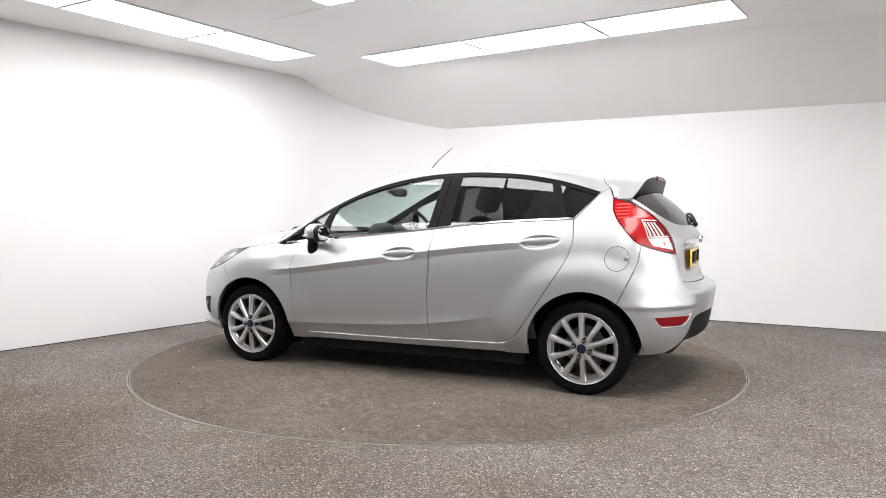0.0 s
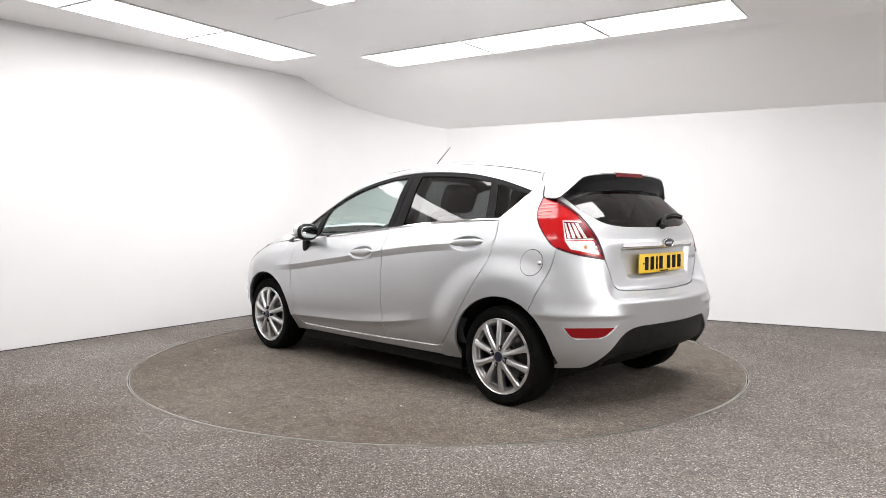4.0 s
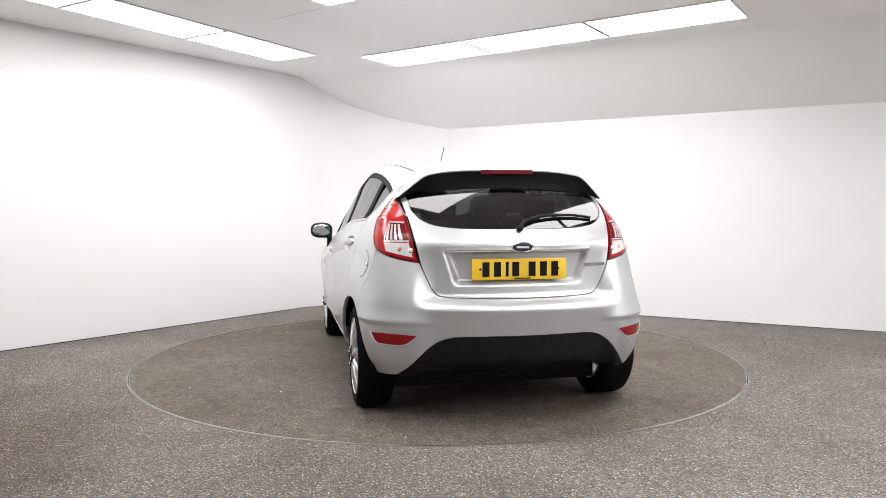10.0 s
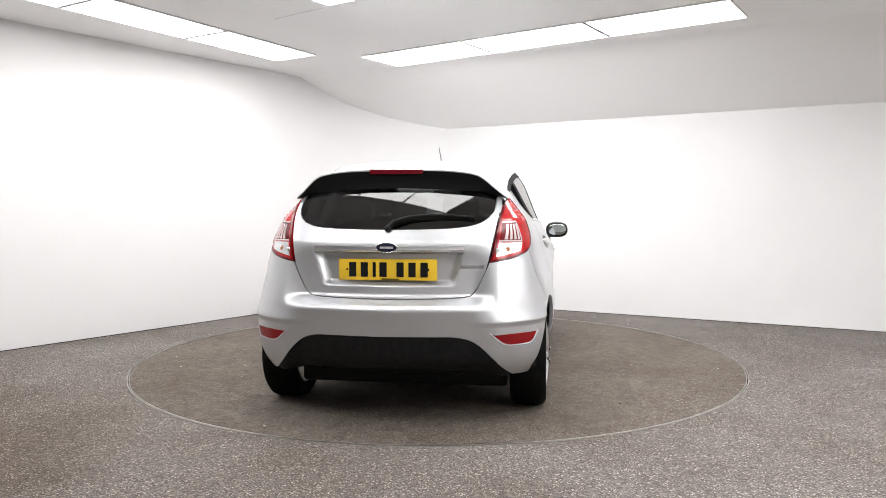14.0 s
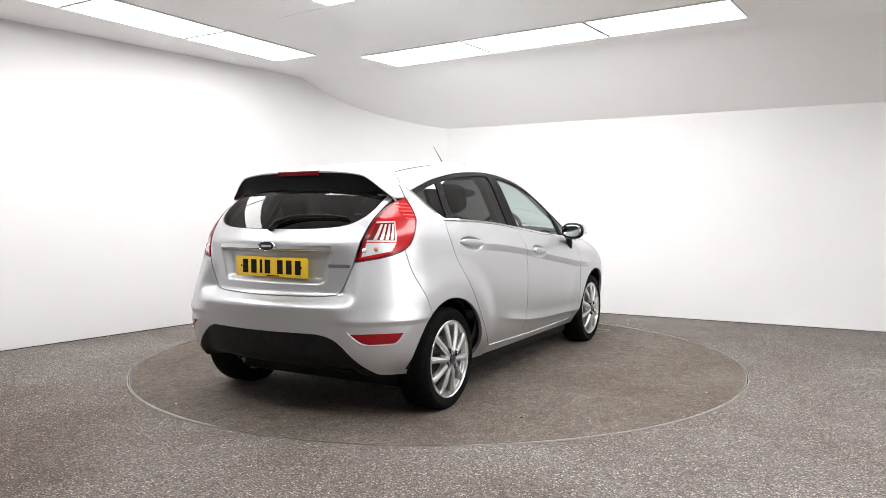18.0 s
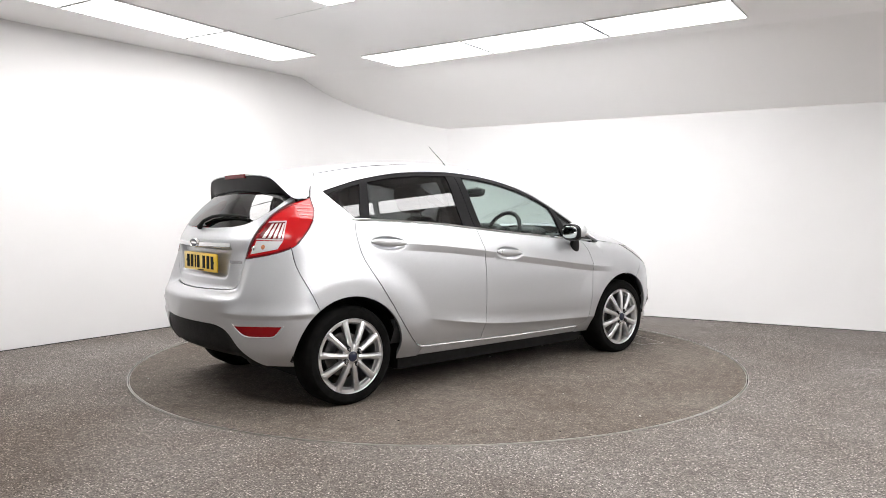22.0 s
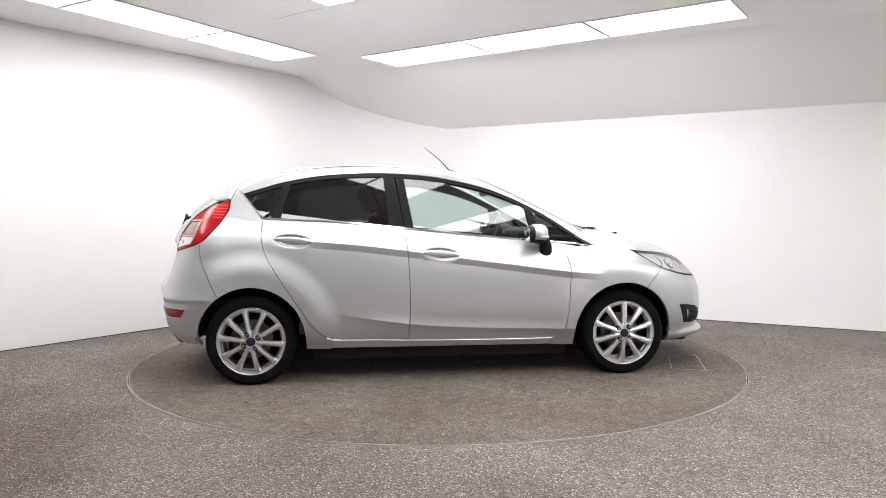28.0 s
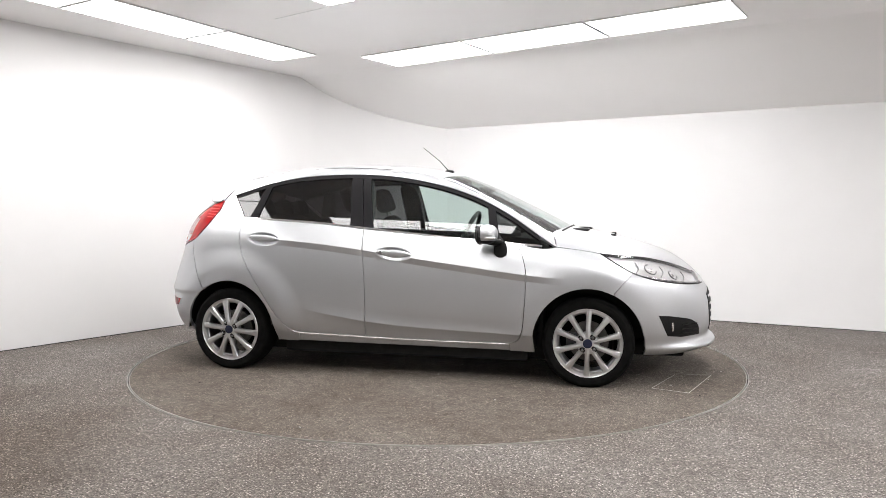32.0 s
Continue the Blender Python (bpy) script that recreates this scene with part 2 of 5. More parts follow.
foot_l, foot_r = [np.array(q) for q in (far_l, arc_a)], [np.array(q) for q in (arc_b, far_r)]
for pts, inward, name in ((foot_l, IN_L, "left"), (foot_r, IN_R, "right")):
    a, b = pts
    if name == "right":
        bm = prism([tuple(a), tuple(b), tuple(b + 0.007 * inward), tuple(a + 0.007 * inward)], 0.006, 0.02)
        tagged(part("baseboard", bm, PANEL_FRAME, smooth=False), "low white skirting strip at the wall's foot", "trim", kind="structure")
    bm = prism([tuple(a), tuple(b), tuple(b + 0.011 * inward), tuple(a + 0.011 * inward)], 0.001, 0.0055)
    tagged(part("floor_joint_" + name, bm, BLACK, smooth=False), "dark sealed joint between wall and floor", "trim", kind="structure")

R_DISC = 2.214
bm = bmesh.new()
n = 128
inner = [bm.verts.new((2.2305 * math.cos(2 * math.pi * k / n), 2.2305 * math.sin(2 * math.pi * k / n), 0)) for k in range(n)]
outer = [bm.verts.new((11 * math.cos(2 * math.pi * k / n), -2 + 11 * math.sin(2 * math.pi * k / n), 0)) for k in range(n)]
pit = [bm.verts.new((v.co.x, v.co.y, -0.06)) for v in inner]
for k in range(n):
    j = (k + 1) % n
    bm.faces.new((inner[k], inner[j], outer[j], outer[k]))
    bm.faces.new((pit[k], pit[j], inner[j], inner[k]))
bm.faces.new(pit)
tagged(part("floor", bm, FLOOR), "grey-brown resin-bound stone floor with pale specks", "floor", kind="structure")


def ring(name, r0, r1, z0, z1, mat, label):
    bm = lathe([(r0, z0), (r0, z1), (r1, z1), (r1, z0)], 160, True)
    bmesh.ops.rotate(bm, verts=bm.verts, matrix=Matrix.Rotation(radians(90), 3, "X"))
    return tagged(part(name, bm, mat), label, "trim", kind="structure")


ring("turntable_edging", 2.2265, 2.231, -0.03, 0.003, TRIM_METAL, "thin worn metal edging round the turntable pit")
flat = prism([(CORNER + RIGHT * s + IN_R * d).tolist() for s, d in ((-14, RISE_AT + 0.1), (-14, 16), (14, 16), (14, RISE_AT + 0.1))], CEILING, CEILING + 0.06)
tagged(part("ceiling", flat, CEIL), "flat white painted ceiling", "ceiling", kind="structure")
bm = bmesh.new()
pitch = (CEILING - EAVES) / RISE_AT
fold = [(-0.3, EAVES - 0.3 * pitch), (0.1, EAVES + 0.1 * pitch)]
for k in range(17):
    # the slope eases into the flat ceiling
    t = k / 16
    d = (1 - t) ** 2 * 0.30 + 2 * t * (1 - t) * RISE_AT + t * t * (RISE_AT + 0.1)
    fold.append((d, (1 - t) ** 2 * (EAVES + 0.30 * pitch) + (1 - (1 - t) ** 2) * CEILING))
rows = []
for s in (-6, 14):
    line = [(CORNER + RIGHT * s + IN_R * d, z) for d, z in fold]
    rows.append([bm.verts.new((*q, z)) for q, z in line] + [bm.verts.new((*q, z + 0.06)) for q, z in line[::-1]])
a, b = rows
for i in range(len(a)):
    j = (i + 1) % len(a)
    bm.faces.new((a[i], a[j], b[j], b[i]))
bm.faces.new(a)
bm.faces.new(b[::-1])
tagged(part("ceiling_slope", bm, CEIL), "sloping white painted ceiling above the far wall", "ceiling", kind="structure")


def light_panel(corners, group, mat):
    """A flat lit panel in the ceiling: a glowing diffuser inside a slim white frame."""
    c = [np.array(q) for q in corners]
    mid = sum(c) / 4
    root = new("ceiling_light")
    root.location = (*mid, CEILING)
    tagged(root, "bright white rectangular light panel set in the ceiling", "light", group)
    rel = [q - mid for q in c]
    part("diffuser", prism([tuple(q * 0.985) for q in rel], -0.012, -0.004), mat, root, "glowing white diffuser")
    bm = bmesh.new()
    for i in range(4):
        p0, p1 = rel[i], rel[(i + 1) % 4]
        quad = [p0, p1, p1 * 0.985, p0 * 0.985]
        lo = [bm.verts.new((*q, -0.016)) for q in quad]
        hi = [bm.verts.new((*q, 0.0)) for q in quad]
        for f in (lo[::-1], hi, (lo[0], lo[1], hi[1], hi[0]), (lo[2], lo[3], hi[3], hi[2])):
            bm.faces.new(f)
    part("frame", bm, PANEL_FRAME, root, smooth=False)
    return root


def panel_row(start, along, across, lengths, width, group, gap=0.02, mat=PANEL):
    start, along, across = (np.array(q, float) for q in (start, along, across))
    along, across = along / np.hypot(*along), across / np.hypot(*across)
    s = 0.0
    for length in lengths:
        a = start + along * s
        b = start + along * (s + length)
        light_panel([a, b, b + across * width, a + across * width], group, mat)
        s += length + gap


panel_row((-0.756, 1.633), (0.825, -0.566), (0.566, 0.825), (1.15, 1.15, 1.12), 0.585, "ceiling lights of the far row", mat=PANEL_FAR)
panel_row((-1.187, 1.56), (-0.52, -0.855), (-0.855, 0.52), (1.12, 1.13, 1.13, 1.13), 0.52, "ceiling lights of the side row", mat=PANEL_SIDE)
panel_row((-0.80, -0.166), (0.825, -0.566), (-0.566, -0.825), (0.585, 0.585, 0.585), 1.15, "ceiling lights over the turntable", mat=PANEL_SIDE)
panel_row((0.22, -3.86), (0.52, 0.855), (0.855, -0.52), (1.17, 1.17, 1.17), 0.50, "ceiling lights of the long row", 0.05)
panel_row((-2.55, -2.24), (0.905, -0.425), (-0.425, -0.905), (1.19, 1.19), 0.50, "ceiling lights of the near row", 0.05)
# these two unseen rows are added to brighten the right side and the car
panel_row((4.5, -3.2), (0.52, 0.855), (0.855, -0.52), (1.15, 1.15, 1.15), 0.585, "ceiling lights of the outer row", mat=PANEL_UNSEEN)
panel_row((2.2, -4.9), (1.0, 0.0), (0.0, 1.0), (1.15, 1.15, 1.15), 0.585, "ceiling lights behind the viewer", mat=PANEL_UNSEEN)
bm = prism([(-1.297, 0.252), (-0.852, -0.079), (-0.849, -0.075), (-1.294, 0.256)], CEILING - 0.003, CEILING - 0.0005)
tagged(part("ceiling_joint", bm, PANEL_FRAME), "thin joint line in the white ceiling", "trim", kind="structure")

# ---- the shape of the car body, in the car's own space: x forward, y to its left, z up ----
def spline(*pairs):
    """A natural cubic through (x, y) pairs, straight beyond its ends."""
    xs, ys = np.array(pairs[0::2], float), np.array(pairs[1::2], float)
    if xs[0] > xs[-1]:
        xs, ys = xs[::-1], ys[::-1]
    k, h = len(xs), np.diff(xs)
    A, r = np.eye(k), np.zeros(k)
    for i in range(1, k - 1):
        A[i, i - 1:i + 2] = h[i - 1], 2 * (h[i - 1] + h[i]), h[i]
        r[i] = 6 * ((ys[i + 1] - ys[i]) / h[i] - (ys[i] - ys[i - 1]) / h[i - 1])
    m = np.linalg.solve(A, r)
    s0 = (ys[1] - ys[0]) / h[0] - h[0] * (2 * m[0] + m[1]) / 6
    s1 = (ys[-1] - ys[-2]) / h[-1] + h[-1] * (m[-2] + 2 * m[-1]) / 6

    def f(x):
        x = np.asarray(x, float)
        i = np.clip(np.searchsorted(xs, x) - 1, 0, k - 2)
        a, b, w = xs[i + 1] - x, x - xs[i], h[i]
        v = (m[i] * a ** 3 + m[i + 1] * b ** 3) / (6 * w) + (ys[i] / w - m[i] * w / 6) * a + (ys[i + 1] / w - m[i + 1] * w / 6) * b
        return np.where(x < xs[0], ys[0] + s0 * (x - xs[0]), np.where(x > xs[-1], ys[-1] + s1 * (x - xs[-1]), v))
    return f


HUB_F, HUB_R, HUB_Z = 1.2445, -1.2445, 0.284
top_line = spline(2.10, 0.62, 1.95, 0.732, 1.82, 0.812, 1.72, 0.852, 1.53, 0.914, 1.386, 0.952, 1.20, 0.986, 1.10, 1.006, 1.0, 1.056, 0.815, 1.152, 0.54, 1.285,
                  0.36, 1.358, 0.19, 1.406, 0.0, 1.434, -0.23, 1.452, -0.43, 1.457, -0.63, 1.453, -0.83, 1.44, -1.03, 1.416, -1.32, 1.36, -1.7, 1.27)
belt = spline(1.03, 0.885, 0.5, 0.925, 0.0, 0.972, -0.6, 1.034, -1.17, 1.066, -1.8, 1.09)
plan = spline(-2.0, 0.755, -1.7, 0.78, -1.5, 0.788, -1.245, 0.808, -0.8, 0.84, 0.0, 0.85, 0.6, 0.848, 1.245, 0.832, 1.6, 0.812, 2.0, 0.745)
flank = spline(0.14, 0.70, 0.20, 0.755, 0.25, 0.785, 0.31, 0.812, 0.40, 0.836, 0.55, 0.848, 0.70, 0.851, 0.80, 0.845, 0.88, 0.826, 0.97, 0.775, 1.10, 0.716, 1.25, 0.655, 1.36, 0.603, 1.50, 0.53)
waist = spline(-1.0, 0.930, -0.845, 0.921, -0.53, 0.894, -0.30, 0.866, 0.13, 0.806, 0.50, 0.756, 0.82, 0.714, 1.1, 0.690)
ledge = spline(-0.7, 0.455, -0.579, 0.432, -0.39, 0.402, -0.2, 0.376, 0.165, 0.347, 0.54, 0.332, 0.85, 0.321)
nose = spline(0.12, 1.78, 0.17, 1.92, 0.205, 2.02, 0.228, 2.078, 0.246, 2.086, 0.268, 2.058, 0.33, 2.048, 0.42, 2.056, 0.536, 2.050, 0.62, 2.032, 0.70, 1.992, 0.80, 1.90, 1.0, 1.70)
tail = spline(0.13, -1.52, 0.20, -1.62, 0.265, -1.745, 0.31, -1.86, 0.345, -1.895, 0.39, -1.908, 0.46, -1.920, 0.54, -1.932, 0.60, -1.942, 0.622, -1.940, 0.64, -1.918, 0.658, -1.876, 0.675, -1.848, 0.70, -1.838, 0.78, -1.834, 0.88, -1.837, 0.935, -1.838, 0.958, -1.831, 0.985, -1.815, 1.03, -1.79, 1.10, -1.742, 1.20, -1.655, 1.30, -1.565, 1.45, -1.42)
tail_corner = spline(0.13, -1.70, 0.20, -1.81, 0.31, -1.90, 0.39, -1.93, 0.46, -1.942, 0.54, -1.945, 0.62, -1.932, 0.70, -1.906, 0.78, -1.878, 0.847, -1.856, 0.945, -1.828, 0.99, -1.812, 1.03, -1.79, 1.10, -1.742, 1.20, -1.655, 1.30, -1.565, 1.45, -1.42)


def step(a, b, x):
    t = np.clip((x - a) / (b - a), 0, 1)
    return t * t * (3 - 2 * t)


def side_width(x, z):
    zb = belt(x)
    zp = np.where(z < 0.6, z, np.where(z < zb, 0.6 + (z - 0.6) * 0.37 / (zb - 0.6), 0.97 + z - zb))
    w = flank(zp) * plan(x) / 0.85
    w = w - step(-0.5, -1.5, x) * 0.085 * np.clip((zp - 0.97) / 0.25, 0, 2)
    # the haunches lean in above the rear wheels
    w = w - 0.024 * step(-0.9, -1.4, x) * np.clip((z - 0.58) / 0.36, 0, 1)
    # wheel arch lips
    for hx, wide in ((HUB_F, 0.016), (HUB_R, 0.026)):
        r = np.hypot(x - hx, z - HUB_Z)
        w = w + wide * step(0.60, 0.42, r) * step(0.2, 0.35, z)
    # crease along the waist, soft above and undercut below
    d = z - waist(x)
    keep = step(-1.0, -0.7, x) * step(1.12, 0.88, x)
    w = w + 0.016 * keep * np.where(d > 0, np.clip(1 - d / 0.10, 0, 1) ** 2, np.clip(1 + d / 0.042, 0, 1))
    # ledge low on the doors
    d = z - ledge(x)
    keep = step(-0.75, -0.3, x) * step(0.98, 0.82, x)
    w = w + 0.014 * keep * np.where(d > 0, np.clip(1 - d / 0.075, 0, 1) ** 2, np.clip(1 + d / 0.05, 0, 1) ** 2)
    # scoops behind the door handles
    for cx, cz, a, b, tilt in ((-0.975, 0.925, 0.128, 0.045, -0.06), (-0.018, 0.834, 0.130, 0.046, -0.08)):
        r = np.hypot((x - cx) / a, (z - cz - tilt * (x - cx)) / b)
        w = w - 0.024 * step(1.0, 0.55, r)
    return w


def smax(a, b, k):
    h = np.clip(1 - np.abs(a - b) / k, 0, 1)
    return np.maximum(a, b) + h * h * k / 4


def body(x, y, z):
    """Below nought inside the car body."""
    y = np.abs(y)
    side = y - side_width(x, z)
    sx = x + 0.07 * (y / 0.6) ** 2
    slope = (top_line(sx + 0.01) - top_line(sx - 0.01)) / 0.02
    crown = np.where(x > 1.0, 0.03, 0.035)
    top = (z - top_line(sx) + crown * (y / 0.6) ** 2) / np.sqrt(1 + slope ** 2)
    ridge = 0.010 * np.where(z > 0.555, np.clip(1 - (z - 0.555) / 0.07, 0, 1) ** 2, np.clip(1 + (z - 0.555) / 0.026, 0, 1))
    side = side - ridge * step(-1.42, -1.55, x)
    front = x - nose(z) + 0.40 * y * y
    recess = 0.042 * step(0.41, 0.355, y + 0.32 * (0.9 - z)) * step(0.728, 0.755, z) * step(0.912, 0.902, z)
    outer = step(0.44, 0.58, y)
    rear = tail(z) * (1 - outer) + tail_corner(z) * outer + recess + 0.35 * y * y - x - ridge * step(0.35, 0.6, y)
    f = smax(side, front, 0.40)
    f = smax(f, top, 0.14)
    return smax(f, rear, 0.22)


def gradient(P):
    e = 0.0015
    g = np.stack([body(*(P + d).T) - body(*(P - d).T) for d in e * np.eye(3)], 1)
    return g / np.linalg.norm(g, axis=1)[:, None]


def meet(O, D, reach):
    """Where rays from outside first meet the body."""
    s = np.linspace(0, reach, 70)
    P = O[:, None] + D[:, None] * s[None, :, None]
    v = body(P[..., 0], P[..., 1], P[..., 2]) < 0
    i = np.where(v.any(1), v.argmax(1), len(s) - 1)
    hi = s[i]
    lo = s[np.maximum(i - 1, 0)]
    for _ in range(22):
        md = (lo + hi) / 2
        q = O + D * md[:, None]
        inside = body(*q.T) < 0
        hi, lo = np.where(inside, md, hi), np.where(inside, lo, md)
    return O + D * hi[:, None]


ROLL_Z, CYL_R, CYL_F, ARC = 0.55, -1.1, 1.1, 0.8


def cast(way, U):
    """From flat coordinates of a panel to places on the body."""
    u, v = U[:, 0], U[:, 1]
    o, one = np.zeros_like(u), np.ones_like(u)
    if way == "side":
        return meet(np.stack([u, 1.1 * one, v], 1), np.stack([o, -one, o], 1), 1.1)
    if way == "rear":
        return meet(np.stack([-2.3 * one, u, v], 1), np.stack([one, o, o], 1), 1.6)
    if way == "top":
        return meet(np.stack([u, v, 1.8 * one], 1), np.stack([o, o, -one], 1), 1.6)
    if way == "roll":
        c, s = np.cos(v / ARC), np.sin(v / ARC)
        return meet(np.stack([u, 1.3 * c, ROLL_Z + 1.3 * s], 1), np.stack([o, -c, -s], 1), 1.28)
    a = CYL_R if way == "tail" else CYL_F
    sg = -1 if way == "tail" else 1
    c, s = np.cos(u / ARC) * sg, np.sin(u / ARC)
    return meet(np.stack([a + 1.3 * c, 1.3 * s, v], 1), np.stack([-c, -s, o], 1), 1.28)


def flatten(way, P):
    x, y, z = P.T
    if way == "side":
        return np.stack([x, z], 1)
    if way == "rear":
        return np.stack([y, z], 1)
    if way == "top":
        return np.stack([x, y], 1)
    if way == "roll":
        return np.stack([x, np.arctan2(z - ROLL_Z, y) * ARC], 1)
    if way == "tail":
        return np.stack([np.arctan2(y, CYL_R - x) * ARC, z], 1)
    return np.stack([np.arctan2(y, x - CYL_F) * ARC, z], 1)


def bend(pts, n=8):
    """A smooth line through a few points."""
    P = np.array(pts, float)
    if len(P) < 3:
        return P
    E = np.vstack([2 * P[0] - P[1], P, 2 * P[-1] - P[-2]])
    out = []
    for i in range(len(P) - 1):
        a, b, c, d = E[i:i + 4]
        for t in np.linspace(0, 1, n, endpoint=False):
            out.append(0.5 * (2 * b + (c - a) * t + (2 * a - 5 * b + 4 * c - d) * t * t + (3 * b - a - 3 * c + d) * t ** 3))
    out.append(P[-1])
    return np.array(out)


def outline(way, edges):
    """Edges of (view, points): 's' gives x, z beside the car, 'r' y, z behind it, 't' x, y above it, 'f' y, z before it."""
    loop = []
    for view, pts in edges:
        if view == "=":
            loop.append(np.array(pts, float))
            continue
        line = bend(pts)
        if view == way:
            loop.append(line)
            continue
        if view == "s":
            P = cast("side", line)
        elif view == "r":
            P = cast("rear", line)
        elif view == "t":
            P = cast("top", line)
        elif view == "f":
            P = meet(np.stack([0 * line[:, 0] + 2.3, line[:, 0], line[:, 1]], 1), np.tile((-1.0, 0, 0), (len(line), 1)), 1.5)
        loop.append(flatten(way, P))
    return np.vstack(loop)


def evenly(loop, h):
    loop = loop[np.r_[True, np.linalg.norm(np.diff(loop, axis=0), axis=1) > 1e-5]]
    if np.linalg.norm(loop[0] - loop[-1]) < 1e-5:
        loop = loop[:-1]
    ring = np.vstack([loop, loop[:1]])
    out = []
    # corners stay, what lies between is spaced evenly
    d = np.diff(ring, axis=0)
    ang = np.arctan2(d[:, 1], d[:, 0])
    bendy = np.abs((np.r_[ang[:1] - ang[-1:], np.diff(ang)] + np.pi) % (2 * np.pi) - np.pi)
    corners = [i for i in range(len(loop)) if bendy[i] > 0.45] or [0]
    for a, b in zip(corners, corners[1:] + [corners[0] + len(loop)]):
        seg = np.array([loop[i % len(loop)] for i in range(a, b + 1)])
        s = np.r_[0, np.cumsum(np.linalg.norm(np.diff(seg, axis=0), axis=1))]
        n = max(1, int(round(s[-1] / h)))
        t = np.linspace(0, s[-1], n + 1)[:-1]
        out.append(np.stack([np.interp(t, s, seg[:, 0]), np.interp(t, s, seg[:, 1])], 1))
    return np.vstack(out)


def evenly_line(line, n):
    s = np.r_[0, np.cumsum(np.linalg.norm(np.diff(line, axis=0), axis=1))]
    t = np.linspace(0, s[-1], n)
    return np.stack([np.interp(t, s, line[:, k]) for k in range(line.shape[1])], 1)


def within(Q, ring):
    x, y = Q[:, :1], Q[:, 1:]
    a, b = ring, np.roll(ring, -1, 0)
    cross = ((a[:, 1] > y) != (b[:, 1] > y)) & (x < (b[:, 0] - a[:, 0]) * (y - a[:, 1]) / (b[:, 1] - a[:, 1] + 1e-12) + a[:, 0])
    return cross.sum(1) % 2 == 1


def sheet(name, way, edges, mat, h=0.024, gap=0.0022, lip=0.02, lift=0.0, mirror=False, extra=None, calm=False):
    """A pressed panel on the body inside an outline, with a turned-in lip. Gives its mesh (and its mirror image)."""
    from mathutils.geometry import delaunay_2d_cdt
    ring = evenly(outline(way, edges), h)
    area = np.sum(ring[:, 0] * np.roll(ring[:, 1], -1) - np.roll(ring[:, 0], -1) * ring[:, 1])
    if area < 0:
        ring = ring[::-1]
    if gap:
        t = np.roll(ring, -1, 0) - np.roll(ring, 1, 0)
        t /= np.linalg.norm(t, axis=1)[:, None] + 1e-9
        ring = ring + gap * np.stack([-t[:, 1], t[:, 0]], 1)
    lo, hi = ring.min(0), ring.max(0)
    gx, gy = np.meshgrid(np.arange(lo[0], hi[0], h), np.arange(lo[1], hi[1], h * 0.87))
    gx = gx + (np.arange(gx.shape[0])[:, None] % 2) * h / 2
    Q = np.stack([gx.ravel(), gy.ravel()], 1)
    Q = Q[within(Q, ring)]
    if len(Q):
        near = np.min([np.hypot(Q[:, 0] - r[0], Q[:, 1] - r[1]) for r in ring], axis=0)
        Q = Q[near > 0.62 * h]
    if extra is not None:
        X = extra[within(extra, ring)]
        X = X[np.min([np.hypot(X[:, 0] - r[0], X[:, 1] - r[1]) for r in ring], axis=0) > 0.005]
        if len(X):
            far = np.min([np.hypot(Q[:, 0] - r[0], Q[:, 1] - r[1]) for r in X], axis=0) > 0.6 * h
            Q = np.vstack([Q[far], X])
    k = len(ring)
    vs = [Vector(q) for q in np.vstack([ring, Q])]
    res = delaunay_2d_cdt(vs, [(i, (i + 1) % k) for i in range(k)], [], 1, 1e-7)
    U = np.array([tuple(v) for v in res[0]])
    faces = [tuple(f) for f in res[2]]
    P = cast(way, U)
    N = gradient(P)
    P = P + N * lift
    if calm == "side":
        # a pane bends evenly, whatever the metal round it does
        tilt, yaw = 0.36 + 0.5 * (P[:, 2] - 1.15), -0.02 + 0.06 * P[:, 0]
        N = np.stack([np.sin(yaw) * np.cos(tilt), np.cos(yaw) * np.cos(tilt), np.sin(tilt)], 1)
    if calm == "rear":
        tilt, yaw = 0.673 + 1.17 * (P[:, 2] - 1.1), 0.497 * P[:, 1]
        N = np.stack([-np.cos(tilt) * np.cos(yaw), np.cos(tilt) * np.sin(yaw), np.sin(tilt)], 1)
    good = []
    for a, b, c in faces:
        nn = np.cross(P[b] - P[a], P[c] - P[a])
        good.append((a, b, c) if nn @ N[a] > 0 else (a, c, b))
    verts, norms = list(P), list(N)
    if lip:
        count = {}
        for a, b, c in good:
            for e in ((a, b), (b, c), (c, a)):
                count[e] = 1
        rim = [e for e in count if (e[1], e[0]) not in count]
        for a, b in rim:
            t = P[b] - P[a]
            o = np.cross(t, N[a])
            o /= np.linalg.norm(o) + 1e-12
            i = len(verts)
            verts += [P[a], P[b], P[b] - N[b] * lip, P[a] - N[a] * lip]
            norms += [o] * 4
            good.append((i, i + 3, i + 2, i + 1))
    me = mesh_of(name, verts, good, mat, True, norms)
    if not mirror:
        return me
    flip = np.array((1, -1, 1))
    other = mesh_of(name, [v * flip for v in verts], [f[::-1] for f in good], mat, True, [n * flip for n in norms])
    return me, other


def fit_part(name, me, parent, label=""):
    ob = new(name, me)
    ob.parent = parent
    if label:
        tagged(ob, label)
    return ob


def both(name, parent, label, *args, **kw):
    """The same panel on the two flanks."""
    return [fit_part(name, me, parent, label) for me in sheet(name, *args, mirror=True, **kw)]


car = new("hatchback_car")
tagged(car, "silver five-door hatchback car parked on the turntable", "car")

